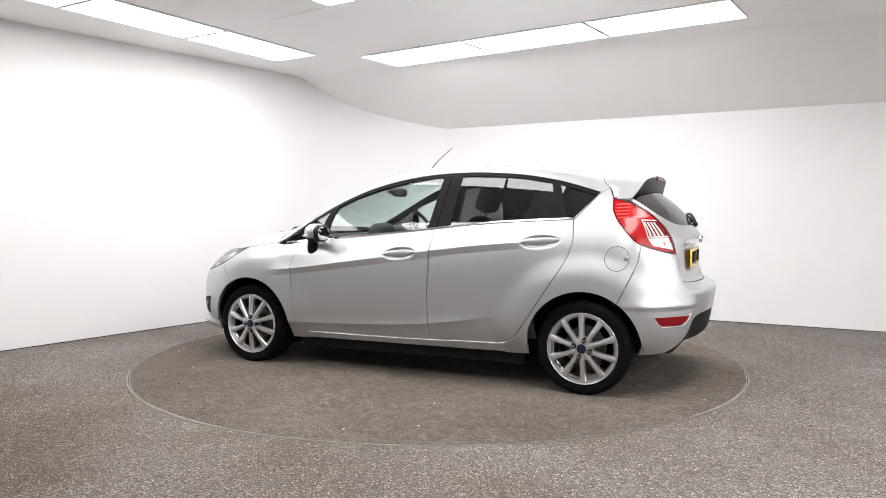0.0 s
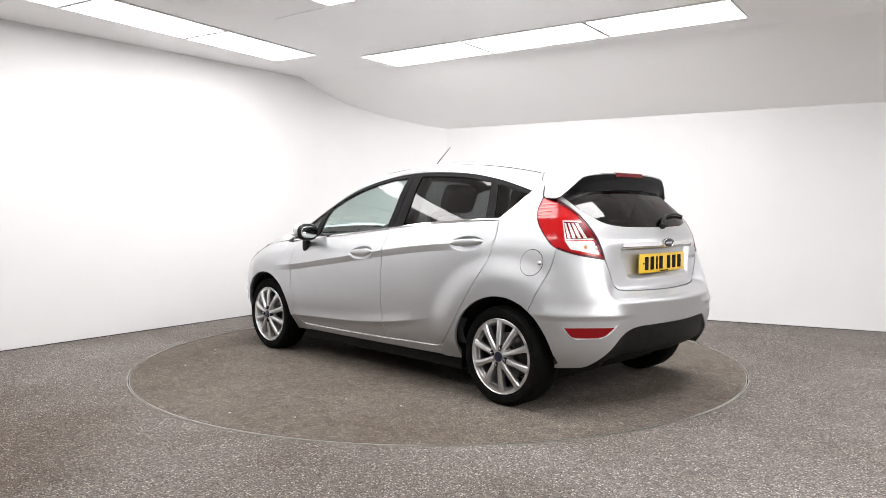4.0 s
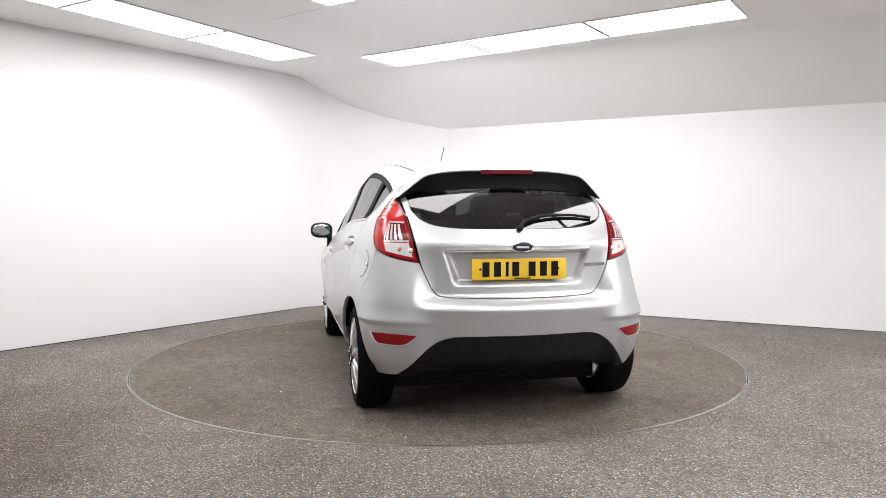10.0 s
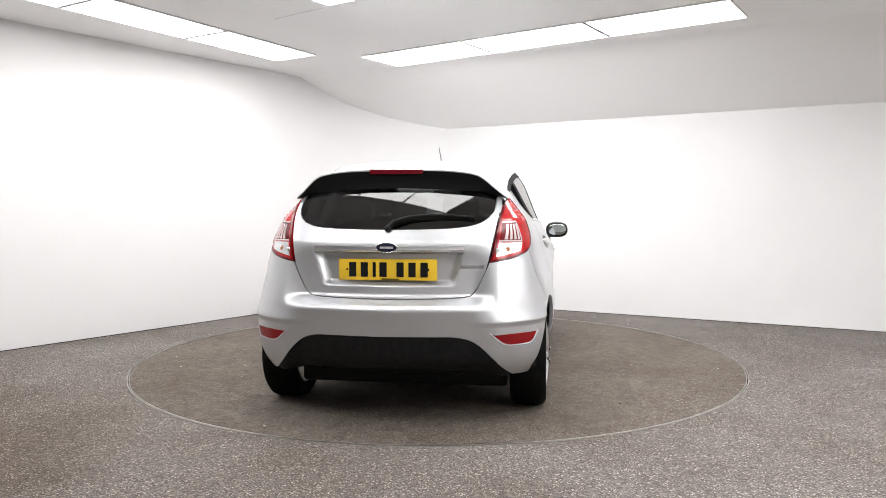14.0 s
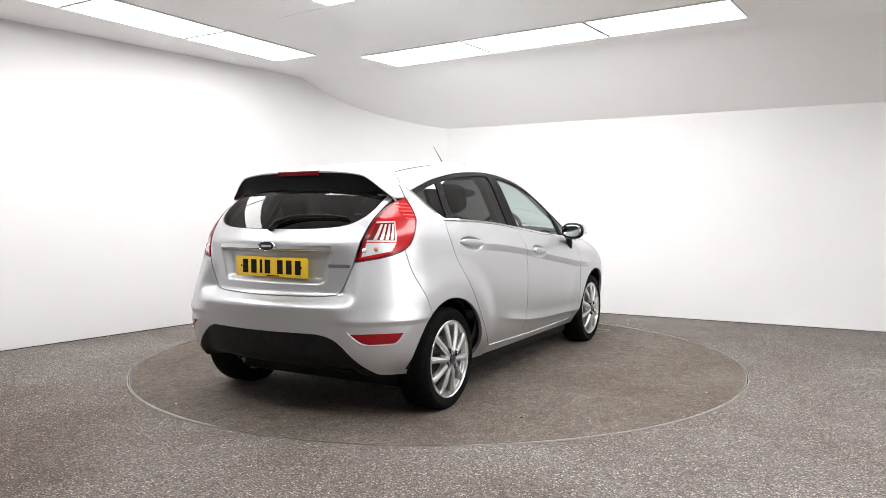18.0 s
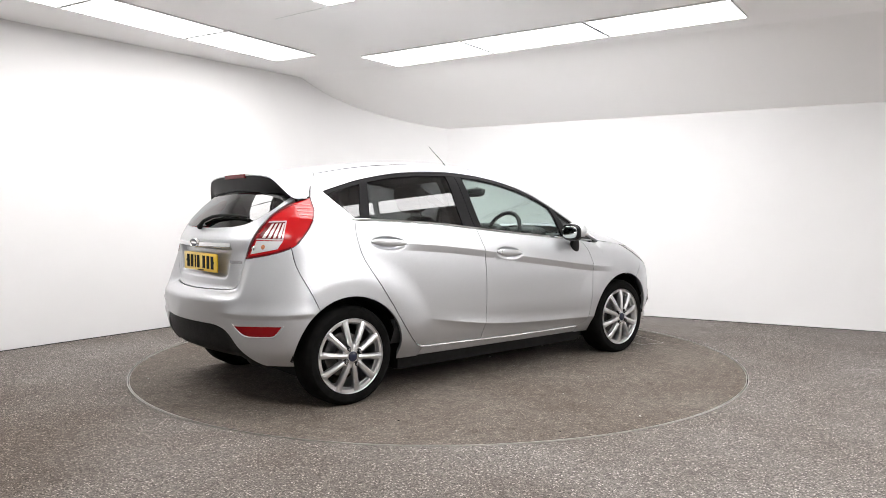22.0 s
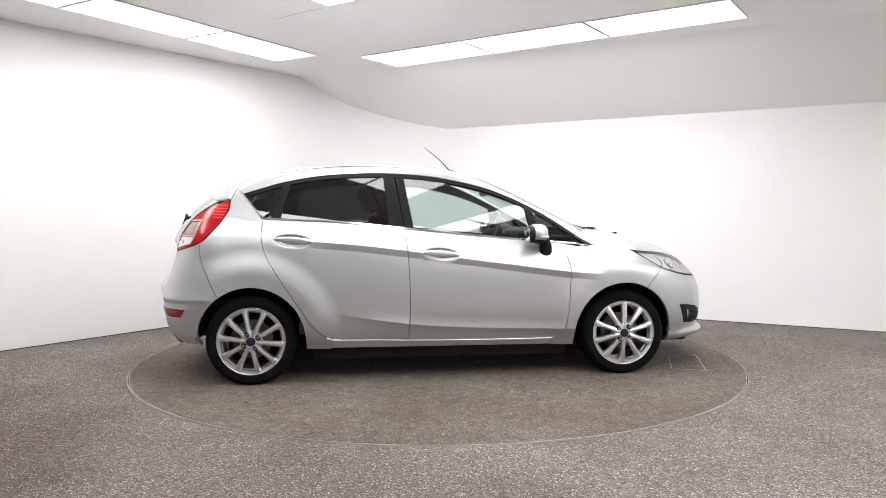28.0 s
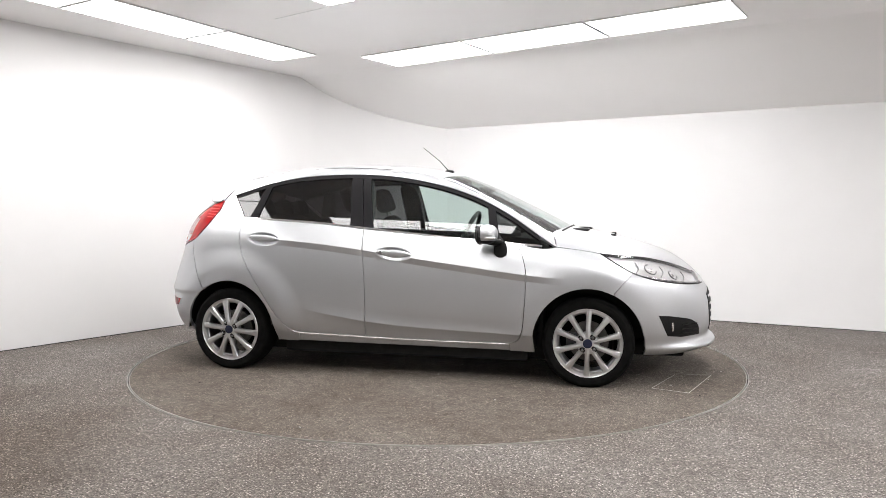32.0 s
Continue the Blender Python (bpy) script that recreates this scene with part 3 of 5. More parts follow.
# lines of the flank, as x, z
SILL = [(-0.716, 0.279), (-0.435, 0.275), (-0.21, 0.268), (0.166, 0.261), (0.746, 0.259)]
DOOR_F = [(0.746, 0.259), (0.80, 0.284), (0.831, 0.348), (0.845, 0.461), (0.854, 0.60), (0.857, 0.723), (0.826, 0.842), (0.789, 0.900)]
DOOR_MID = [(-0.233, 0.268), (-0.222, 0.462), (-0.225, 0.649), (-0.236, 0.834), (-0.25, 0.998)]
DOOR_R = [(-1.165, 1.064), (-1.177, 0.973), (-1.16, 0.868), (-1.105, 0.756), (-0.995, 0.587), (-0.884, 0.418), (-0.80, 0.318), (-0.716, 0.279)]
BELT_F = [(0.789, 0.900), (0.5, 0.925), (0.15, 0.957), (-0.25, 0.998)]
BELT_R = [(-0.25, 0.998), (-0.6, 1.034), (-0.97, 1.056), (-1.165, 1.064)]
DLO_TOP = [(-1.313, 1.233), (-1.18, 1.274), (-1.035, 1.314), (-0.80, 1.355), (-0.527, 1.373), (-0.296, 1.373), (-0.065, 1.355), (0.166, 1.314), (0.36, 1.262), (0.552, 1.186), (0.746, 1.080), (0.93, 0.955), (1.04, 0.886)]


def arch(hx, a0, a1, r=0.345, n=11):
    return [(hx + r * math.cos(radians(a0 + (a1 - a0) * k / (n - 1))), HUB_Z + r * math.sin(radians(a0 + (a1 - a0) * k / (n - 1)))) for k in range(n)]


def crease_rows(line, x0, x1, offsets):
    x = np.arange(x0, x1, 0.013)
    return [np.stack([x + 0.0065 * (k % 2), line(x + 0.0065 * (k % 2)) + o], 1) for k, o in enumerate(offsets)]


def oval_rows(cx, cz, a, b, tilt):
    out = []
    for s in (0.2, 0.4, 0.54, 0.64, 0.73, 0.82, 0.91, 0.99, 1.06, 1.16):
        n = int(10 + 42 * s)
        w = 2 * math.pi * (np.arange(n) + s) / n
        out.append(np.stack([cx + s * a * np.cos(w), cz + s * b * np.sin(w) + tilt * s * a * np.cos(w)], 1))
    return out


CUPS = ((-0.975, 0.925, 0.128, 0.045, -0.06), (-0.018, 0.834, 0.130, 0.046, -0.08))
CREASES = np.vstack(crease_rows(waist, -1.05, 1.15, (-0.055, -0.045, -0.039, -0.026, -0.014, -0.003, 0.003, 0.018, 0.035, 0.06)) + crease_rows(ledge, -0.8, 1.0, (-0.05, -0.035, -0.02, -0.004, 0.004, 0.02, 0.038, 0.056, 0.075)))
for cup in CUPS:
    far = ((CREASES[:, 0] - cup[0]) / (cup[2] * 1.2)) ** 2 + ((CREASES[:, 1] - cup[1]) / (cup[3] * 1.25)) ** 2 > 1
    CREASES = np.vstack([CREASES[far]] + oval_rows(*cup))

both("front_door", car, "", "side", [("s", SILL[2:]), ("s", DOOR_F), ("s", BELT_F), ("s", DOOR_MID[::-1])], PAINT, extra=CREASES)
both("rear_door", car, "", "side", [("s", [(-0.716, 0.279), (-0.435, 0.275), (-0.233, 0.268)]), ("s", DOOR_MID), ("s", BELT_R), ("s", DOOR_R)], PAINT, extra=CREASES)
LAMP_TIP, A_BASE = (1.315, 0.847), (1.04, 0.886)
SEAM_F = [(1.515, 0.728), (1.46, 0.665), (1.407, 0.605)]
both("front_wing", car, "", "side", [("s", DOOR_F[::-1]), ("s", [(0.746, 0.259), (0.745, 0.205)]), ("s", [(0.745, 0.205), (0.905, 0.20)]), ("s", [(0.905, 0.20)] + arch(HUB_F, 176, 62)), ("s", SEAM_F[::-1]),
     ("s", [SEAM_F[0], (1.426, 0.778), LAMP_TIP]), ("s", [LAMP_TIP, (1.2, 0.866), A_BASE]), ("s", [A_BASE, (0.96, 0.876), (0.789, 0.900)])], PAINT, extra=CREASES)
SEAM_R = [(-1.45, 0.566), (-1.504, 0.679), (-1.558, 0.81), (-1.572, 0.912)]
LAMP_TOP = (-1.385, 1.197)
both("rear_quarter", car, "", "side", [("s", DOOR_R[::-1]), ("s", [(-1.165, 1.064), (-1.313, 1.233)]), ("s", [(-1.313, 1.233), (-1.350, 1.266)]), ("s", [(-1.350, 1.266), LAMP_TOP]),
     ("s", [LAMP_TOP, (-1.390, 1.125)]), ("s", [(-1.390, 1.125), (-1.445, 1.035), (-1.535, 0.935)]), ("s", [(-1.535, 0.935), (-1.572, 0.912)]), ("s", SEAM_R[::-1]), ("s", arch(HUB_R, 126, 4)), ("s", [(-0.895, 0.215), (-0.74, 0.213)]), ("s", [(-0.74, 0.213), (-0.716, 0.279)])], PAINT, extra=CREASES, gap=0.002)
both("sill", car, "", "side", [("s", [(-0.739, 0.220), (0.745, 0.210)]), ("s", [(0.745, 0.213), (0.746, 0.259)]), ("s", SILL[::-1])], PAINT, lip=0.03)

# roof with its pillars, bonnet
WS = [(1.005, 0.635), (0.85, 0.612), (0.62, 0.585), (0.40, 0.548), (0.245, 0.52)]
WS_TOP = [(0.245, 0.52), (0.285, 0.28), (0.295, 0.0)]
half = [("s", [A_BASE, (0.93, 0.955), (0.746, 1.080), (0.552, 1.186), (0.36, 1.262), (0.166, 1.314), (-0.065, 1.355), (-0.296, 1.373), (-0.527, 1.373), (-0.80, 1.355), (-1.035, 1.314), (-1.18, 1.274), (-1.313, 1.233)]),
        ("s", [(-1.313, 1.233), (-1.350, 1.266)]), ("t", [(-1.315, 0.525), (-1.262, 0.41), (-1.25, 0.2), (-1.25, 0.0)])]
r_half = outline("roll", half)
w_half = outline("roll", [("t", WS_TOP[::-1]), ("t", WS[::-1]), ("s", [A_BASE])])


def over(u):
    return np.stack([u[:, 0], math.pi * ARC - u[:, 1]], 1)


fit_part("roof", sheet("roof", "roll", [("=", r_half), ("=", over(r_half)[::-1]), ("=", over(w_half)[::-1]), ("=", w_half)], PAINT, gap=0.0), car)
ditch = [(0.10, 0.50), (-0.35, 0.518), (-0.80, 0.512), (-1.26, 0.462)]
for s in (1, -1):
    line = outline("roll", [("t", ditch), ("t", [(x, y - 0.007) for x, y in ditch[::-1]])])
    fit_part("roof_ditch_trim", sheet("roof_ditch_trim", "roll", [("=", line if s > 0 else over(line))], SOFT_BLACK, lift=0.0008, gap=0.0, lip=0.003, h=0.02), car, "thin dark strip along the roof edge")
COWL = [(1.085, 0.0), (1.068, 0.3), (1.005, 0.635)]
fit_part("windscreen", sheet("windscreen", "top", [("t", WS), ("t", WS_TOP), ("t", [(a, -b) for a, b in WS_TOP[::-1]]), ("t", [(a, -b) for a, b in WS[::-1]]), ("t", [(a, -b) for a, b in COWL[::-1]]), ("t", COWL)], CLEAR, h=0.035, lip=0, lift=-0.004), car, "clear curved windscreen")
LAMP_UP = [LAMP_TIP, (1.444, 0.834), (1.595, 0.818), (1.772, 0.772), (1.925, 0.705)]
LAMP_FRONT = [(1.925, 0.705), (1.962, 0.672), (1.972, 0.635)]
h_half = outline("roll", [("t", COWL), ("t", [(1.005, 0.635), (1.03, 0.70)]), ("s", [A_BASE, (1.2, 0.866), LAMP_TIP]), ("s", LAMP_UP), ("t", [(1.94, 0.31), (1.965, 0.18), (1.972, 0.0)])])
fit_part("bonnet", sheet("bonnet", "roll", [("=", h_half), ("=", over(h_half)[::-1])], PAINT, h=0.022), car)

# nose
LAMP_LOW = [(1.972, 0.635), (1.85, 0.648), (1.692, 0.674), (1.60, 0.698), (1.515, 0.728)]


def opposite(u):
    return np.stack([-u[:, 0], u[:, 1]], 1)


n_half = outline("nose", [("f", [(0.0, 0.70), (0.18, 0.692), (0.35, 0.655)]), ("s", LAMP_LOW), ("s", SEAM_F), ("s", arch(HUB_F, 62, 8)), ("s", [(1.59, 0.33), (1.585, 0.205)]), ("f", [(0.62, 0.198), (0.4, 0.200), (0.0, 0.205)])])
fit_part("front_bumper", sheet("front_bumper", "nose", [("=", n_half), ("=", opposite(n_half)[::-1])], PAINT, h=0.015), car)
both("headlamp_bowl", car, "bright silvery headlamp reflector", "nose", [("s", LAMP_UP), ("s", LAMP_FRONT), ("s", LAMP_LOW), ("s", [LAMP_LOW[-1], (1.426, 0.778), LAMP_TIP])], LAMP_BOWL, lift=-0.02, lip=0)
both("headlamp_rim", car, "thin black headlamp seal", "nose", [("s", LAMP_UP), ("s", [(x, z - 0.0015) for x, z in LAMP_UP[::-1]])], BLACK, lift=0.0005, gap=0, h=0.02)
both("headlamp_rim", car, "thin black headlamp seal", "nose", [("s", LAMP_LOW + [(1.426, 0.778), LAMP_TIP]), ("s", [(x, z + 0.005) for x, z in (LAMP_LOW + [(1.426, 0.778), LAMP_TIP])[::-1]])], BLACK, lift=0.001, gap=0, h=0.02)
both("headlamp", car, "clear headlamp lens", "nose", [("s", LAMP_UP), ("s", LAMP_FRONT), ("s", LAMP_LOW), ("s", [LAMP_LOW[-1], (1.426, 0.778), LAMP_TIP])], LENS)
g_half = outline("nose", [("f", [(0.0, 0.585), (0.22, 0.582), (0.33, 0.565)]), ("f", [(0.33, 0.565), (0.31, 0.42), (0.24, 0.31)]), ("f", [(0.24, 0.31), (0.0, 0.305)])])
grille = fit_part("grille", sheet("grille", "nose", [("=", g_half), ("=", opposite(g_half)[::-1])], BLACK, lift=0.004), car, "black front grille")
both("fog_lamp_recess", car, "black fog lamp surround", "nose", [("s", [(1.672, 0.466), (1.74, 0.460), (1.813, 0.446)]), ("f", [(0.645, 0.446), (0.58, 0.428), (0.51, 0.385), (0.47, 0.316)]), ("f", [(0.47, 0.316), (0.63, 0.314)]), ("s", [(1.80, 0.318), (1.73, 0.328)]), ("s", [(1.73, 0.328), (1.70, 0.40), (1.672, 0.466)])], BLACK, lift=0.003)

# tail
GATE_EDGE = [(0.578, 1.185), (0.563, 1.084), (0.522, 0.862), (0.485, 0.765), (0.45, 0.70), (0.40, 0.674), (0.2, 0.667), (0.0, 0.665)]
LBOT = (0.524, 0.850)
b_half = outline("tail", [("r", [(0.0, 0.665), (0.2, 0.667), (0.40, 0.674), (0.45, 0.70), (0.485, 0.765), LBOT]), ("s", [(-1.70, 0.868), (-1.62, 0.893), (-1.572, 0.912)]), ("s", SEAM_R[::-1]), ("s", arch(HUB_R, 126, 172)), ("s", [(-1.585, 0.30), (-1.56, 0.25)]), ("r", [(0.64, 0.262), (0.59, 0.311), (0.483, 0.426), (0.39, 0.472), (0.25, 0.479), (0.0, 0.479)])])
fit_part("rear_bumper", sheet("rear_bumper", "tail", [("=", b_half), ("=", opposite(b_half)[::-1])], PAINT, h=0.014), car)
v_half = outline("tail", [("r", [(0.0, 0.479), (0.25, 0.479), (0.39, 0.472), (0.483, 0.426), (0.59, 0.311), (0.64, 0.262)]), ("r", [(0.615, 0.25), (0.5, 0.268), (0.3, 0.272), (0.0, 0.272)])])
fit_part("rear_valance", sheet("rear_valance", "tail", [("=", v_half), ("=", opposite(v_half)[::-1])], BLACK, lift=-0.003), car, "black plastic lower rear bumper")
LAMP_OUT = [("s", [LAMP_TOP, (-1.390, 1.125)]), ("s", [(-1.390, 1.125), (-1.445, 1.035), (-1.535, 0.935)]), ("s", [(-1.535, 0.935), (-1.572, 0.912), (-1.62, 0.893), (-1.70, 0.868)])]
lamps = both("tail_lamp", car, "red rear lamp", "tail", LAMP_OUT + [("r", [LBOT, (0.545, 0.93), (0.568, 1.084), (0.585, 1.165)])], RED_LENS, h=0.018)
GLASS_LOW = [(0.547, 1.20), (0.535, 1.113), (0.472, 1.056), (0.366, 1.032), (0.2, 1.024), (0.0, 1.022)]
gh = outline("rear", [("r", GLASS_LOW[::-1]), ("r", GATE_EDGE)])
fit_part("tailgate", sheet("tailgate", "rear", [("=", gh), ("=", opposite(gh)[::-1])], PAINT, h=0.016), car)
gg = outline("rear", [("r", GLASS_LOW[::-1]), ("r", [(0.547, 1.20), (0.50, 1.26), (0.38, 1.30), (0.2, 1.31), (0.0, 1.312)])])
fit_part("rear_window", sheet("rear_window", "rear", [("=", gg), ("=", opposite(gg)[::-1])], REAR_GLASS, lip=0, lift=-0.003, h=0.035, calm="rear"), car, "dark tinted rear window")
both("rear_reflector", car, "dark red bumper reflector", "tail", [("r", [(0.548, 0.488), (0.64, 0.492)]), ("s", [(-1.72, 0.492), (-1.658, 0.490)]), ("s", [(-1.658, 0.490), (-1.69, 0.440), (-1.73, 0.433)]), ("r", [(0.635, 0.432), (0.60, 0.444), (0.548, 0.488)])], REFLECTOR_RED, lift=0.003, h=0.015)
lip_line = np.vstack([cast("rear", bend([(0.536, 0.494), (0.596, 0.440), (0.633, 0.4285)], 6)), cast("side", bend([(-1.735, 0.4285), (-1.690, 0.435), (-1.652, 0.490)], 6))])
for s in (1, -1):
    part("reflector_lip", tube([(x - 0.001, s * y, z) for x, y, z in lip_line], 0.0042, 8), PAINT, car, "raised silver lip under the reflector", sharp=80)

# side glass and its black frames
both("front_side_window", car, "clear front door window", "side", [("s", [(0.62, 0.905), (0.20, 0.945), (-0.19, 0.985)]), ("s", [(-0.19, 0.985), (-0.262, 1.36)]), ("s", [(-0.262, 1.36), (-0.065, 1.345), (0.166, 1.305), (0.36, 1.25), (0.60, 1.15)])], CLEAR, lip=0, lift=-0.010, h=0.04, gap=0, calm="side")
both("rear_side_window", car, "dark tinted rear door window", "side", [("s", [(-0.34, 1.00), (-0.6, 1.028), (-1.07, 1.055)]), ("s", [(-1.07, 1.055), (-1.02, 1.305)]), ("s", [(-1.02, 1.305), (-0.80, 1.345), (-0.527, 1.363), (-0.37, 1.363)])], TINTED, lip=0, lift=-0.010, h=0.04, gap=0, calm="side")
both("quarter_window", car, "small dark rear quarter window", "side", [("s", [(-1.165, 1.062), (-1.313, 1.233)]), ("s", [(-1.313, 1.233), (-1.18, 1.274), (-1.03, 1.309)]), ("s", [(-1.03, 1.309), (-1.115, 1.060)]), ("s", [(-1.115, 1.060), (-1.165, 1.062)])], TINTED, lip=0, lift=-0.008, h=0.04, gap=0, calm="side")
both("front_quarter_window", car, "small dark triangular front quarter window", "side", [("s", [(0.65, 0.905), (1.0, 0.885)]), ("s", [(1.0, 0.885), (0.93, 0.945), (0.746, 1.07), (0.62, 1.145)]), ("s", [(0.62, 1.145), (0.65, 0.905)])], TINTED, lip=0, lift=-0.008, h=0.04, gap=0, calm="side")
both("pillar_trim", car, "satin black door pillar trim", "side", [("s", [(-0.252, 0.998), (-0.312, 1.372)]), ("s", [(-0.312, 1.372), (-0.39, 1.374)]), ("s", [(-0.39, 1.374), (-0.352, 1.006)])], FRAME_BLACK, lift=-0.003, h=0.04)
both("pillar_trim", car, "satin black door pillar trim", "side", [("s", [(-0.185, 0.990), (-0.252, 1.370)]), ("s", [(-0.252, 1.370), (-0.310, 1.372)]), ("s", [(-0.310, 1.372), (-0.250, 0.998)])], FRAME_BLACK, lift=-0.003, h=0.04)
both("pillar_trim", car, "satin black door pillar trim", "side", [("s", [(-1.06, 1.058), (-0.99, 1.322)]), ("s", [(-0.99, 1.322), (-1.045, 1.308)]), ("s", [(-1.045, 1.308), (-1.128, 1.063)])], FRAME_BLACK, lift=-0.003, h=0.04)
both("pillar_trim", car, "satin black window divider", "side", [("s", [(0.615, 0.912), (0.575, 1.172)]), ("s", [(0.575, 1.172), (0.632, 1.143)]), ("s", [(0.632, 1.143), (0.685, 0.907)])], FRAME_BLACK, lift=-0.003, h=0.04)


def band(pts, dz):
    """A narrow strip along a line of the flank, from the line to dz below or above it."""
    return [("s", pts), ("s", [(x, z + dz) for x, z in pts[::-1]])]


both("window_seal", car, "satin black window surround", "side", band(DLO_TOP[:12], -0.026), FRAME_BLACK, lift=-0.003, h=0.02, gap=0)
both("chrome_strip", car, "thin chrome strip under the windows", "side", band([(0.95, 0.886), (0.789, 0.899), (0.5, 0.924), (0.15, 0.957), (-0.25, 0.998), (-0.6, 1.034), (-0.97, 1.056), (-1.165, 1.064)], 0.010), CHROME, lift=0.003, h=0.02, gap=0)
both("chrome_strip", car, "chrome strip beside the quarter window", "side", [("s", [(-1.160, 1.066), (-1.305, 1.232)]), ("s", [(-1.305, 1.232), (-1.317, 1.236)]), ("s", [(-1.317, 1.236), (-1.175, 1.064)])], CHROME, lift=0.003, h=0.02, gap=0)
bead = bend([(-0.765, 0.292), (-0.70, 0.276), (-0.435, 0.270), (-0.21, 0.2635), (0.166, 0.2565), (0.742, 0.2545)], 6)
for s in (1, -1):
    P = cast("side", bead)
    part("sill_strip", tube([(q[0], s * (q[1] + 0.002), q[2]) for q in P], 0.0052, 8), LAMP_BOWL, car, "thin bright strip along the sill", sharp=80)

# inner skin and floor pan; its black slabs hang low to pass for shade
bm = bmesh.new()
box(bm, -1.42, -0.60, 0.125, 1.40, 0.60, 0.30, 0.02)
box(bm, -0.86, -0.725, 0.135, 0.86, 0.725, 0.25, 0.02)
box(bm, -1.72, -0.56, 0.285, -1.40, 0.56, 0.34, 0.02)
box(bm, 1.38, -0.50, 0.165, 1.85, 0.50, 0.26, 0.02)
part("floor_pan_and_shade", bm, BLACK, car, "dark underbody, set low to deepen the shade beneath")
for s in (1, -1):
    for hx in (HUB_F, HUB_R):
        bm = bmesh.new()
        n = 18
        rows = []
        for k in range(n + 1):
            a = math.pi * ((0.0 if hx > 0 else -0.07) + 1.07 * k / n)
            rows.append([bm.verts.new((hx + 0.352 * math.cos(a), s * y, HUB_Z + 0.352 * math.sin(a))) for y in (0.50, 0.765)])
        for a, b in zip(rows, rows[1:]):
            bm.faces.new((a[0], a[1], b[1], b[0]))
        bm.faces.new([r[0] for r in rows])
        part("wheel_arch_liner", bm, BLACK, car, "black wheel arch liner")


def wheel():
    """An alloy wheel with ten spokes; its outer face looks along +y."""
    rim = part("wheel", lathe([(0.196, -0.19), (0.203, -0.18), (0.190, -0.15), (0.188, -0.02), (0.196, -0.008), (0.216, -0.006), (0.2185, -0.001), (0.2165, 0.001), (0.2145, -0.001), (0.209, -0.016), (0.193, -0.02), (0.184, -0.03), (0.184, -0.14), (0.19, -0.188)], 64, True), ALLOY, car, "ten-spoke silver alloy wheel")
    part("tyre", lathe([(0.205, -0.185), (0.232, -0.197), (0.262, -0.196), (0.281, -0.182), (0.2885, -0.16), (0.2885, -0.035), (0.281, -0.012), (0.262, 0.003), (0.238, 0.004), (0.224, 0.0), (0.214, -0.008), (0.204, -0.015)], 72, True), RUBBER, rim, "black road tyre")
    for k in range(10):
        bm = bmesh.new()
        # a ridged spoke, waisted near the hub and flared into the lip
        sec = [(0.040, 0.017, 0.013), (0.070, 0.0150, 0.014), (0.12, 0.0155, 0.010), (0.165, 0.0175, 0.004), (0.194, 0.0215, -0.002), (0.208, 0.027, -0.005)]
        rows = []
        for r, w, y in sec:
            rows.append([bm.verts.new((x, yy, r)) for x, yy in ((-w, y - 0.035), (-w, y - 0.008), (-w * 0.72, y), (0, y + 0.0035), (w * 0.72, y), (w, y - 0.008), (w, y - 0.035))])
        for a, b in zip(rows, rows[1:]):
            for i in range(6):
                bm.faces.new((a[i], a[i + 1], b[i + 1], b[i]))
        bmesh.ops.rotate(bm, verts=bm.verts, matrix=Matrix.Rotation(radians(36 * k), 3, "Y"))
        part("spoke", bm, ALLOY, rim, sharp=14.0)
    part("hub", lathe([(0.0, 0.006), (0.026, 0.006), (0.028, 0.012), (0.050, 0.011), (0.068, 0.006), (0.074, -0.03), (0.0, -0.03)], 40), ALLOY, rim)
    part("centre_cap", lathe([(0.0, 0.0175), (0.020, 0.017), (0.029, 0.014), (0.0305, 0.004)], 32), BLUE, rim, "blue oval wheel centre cap")
    for k in range(4):
        a = radians(36 + 90 * k)
        # a raised black disc stands in for the shade inside the nut hole
        bm = lathe([(0.0, 0.019), (0.010, 0.018), (0.0135, 0.013), (0.0145, 0.009), (0.0185, 0.0085), (0.0185, -0.005)], 14)
        bmesh.ops.translate(bm, verts=bm.verts, vec=(0.052 * math.cos(a), 0.004, 0.052 * math.sin(a)))
        part("nut_hole_shade", bm, BLACK, rim, "black disc for the shaded wheel nut hole")
        bm = lathe([(0.0, 0.028), (0.007, 0.0275), (0.0095, 0.023), (0.0095, 0.016)], 12)
        bmesh.ops.translate(bm, verts=bm.verts, vec=(0.052 * math.cos(a), 0.0, 0.052 * math.sin(a)))
        part("wheel_nut", bm, NUT_STEEL, rim, "bright steel wheel nut")
    part("brake_disc", lathe([(0.0, -0.075), (0.06, -0.075), (0.062, -0.09), (0.128, -0.09), (0.128, -0.112), (0.0, -0.112)], 48), STEEL, rim, "steel brake disc")
    bm = bmesh.new()
    box(bm, 0.07, -0.13, -0.05, 0.14, -0.07, 0.05, 0.01)
    part("brake_caliper", bm, DARK_METAL, rim, "dark brake caliper")
    return rim


w0 = wheel()
spots = [(HUB_F, 1, 36), (HUB_R, 1, 110), (HUB_F, -1, -2), (HUB_R, -1, -25)]
for k, (hx, s, spin) in enumerate(spots):
    m = pose(hx, s * 0.812, HUB_Z, 0, 0, 0 if s > 0 else 180) @ pose(0, 0, 0, 0, spin, 0)
    if k == 0:
        w0.matrix_basis = m
    else:
        copy_thing(w0, m)


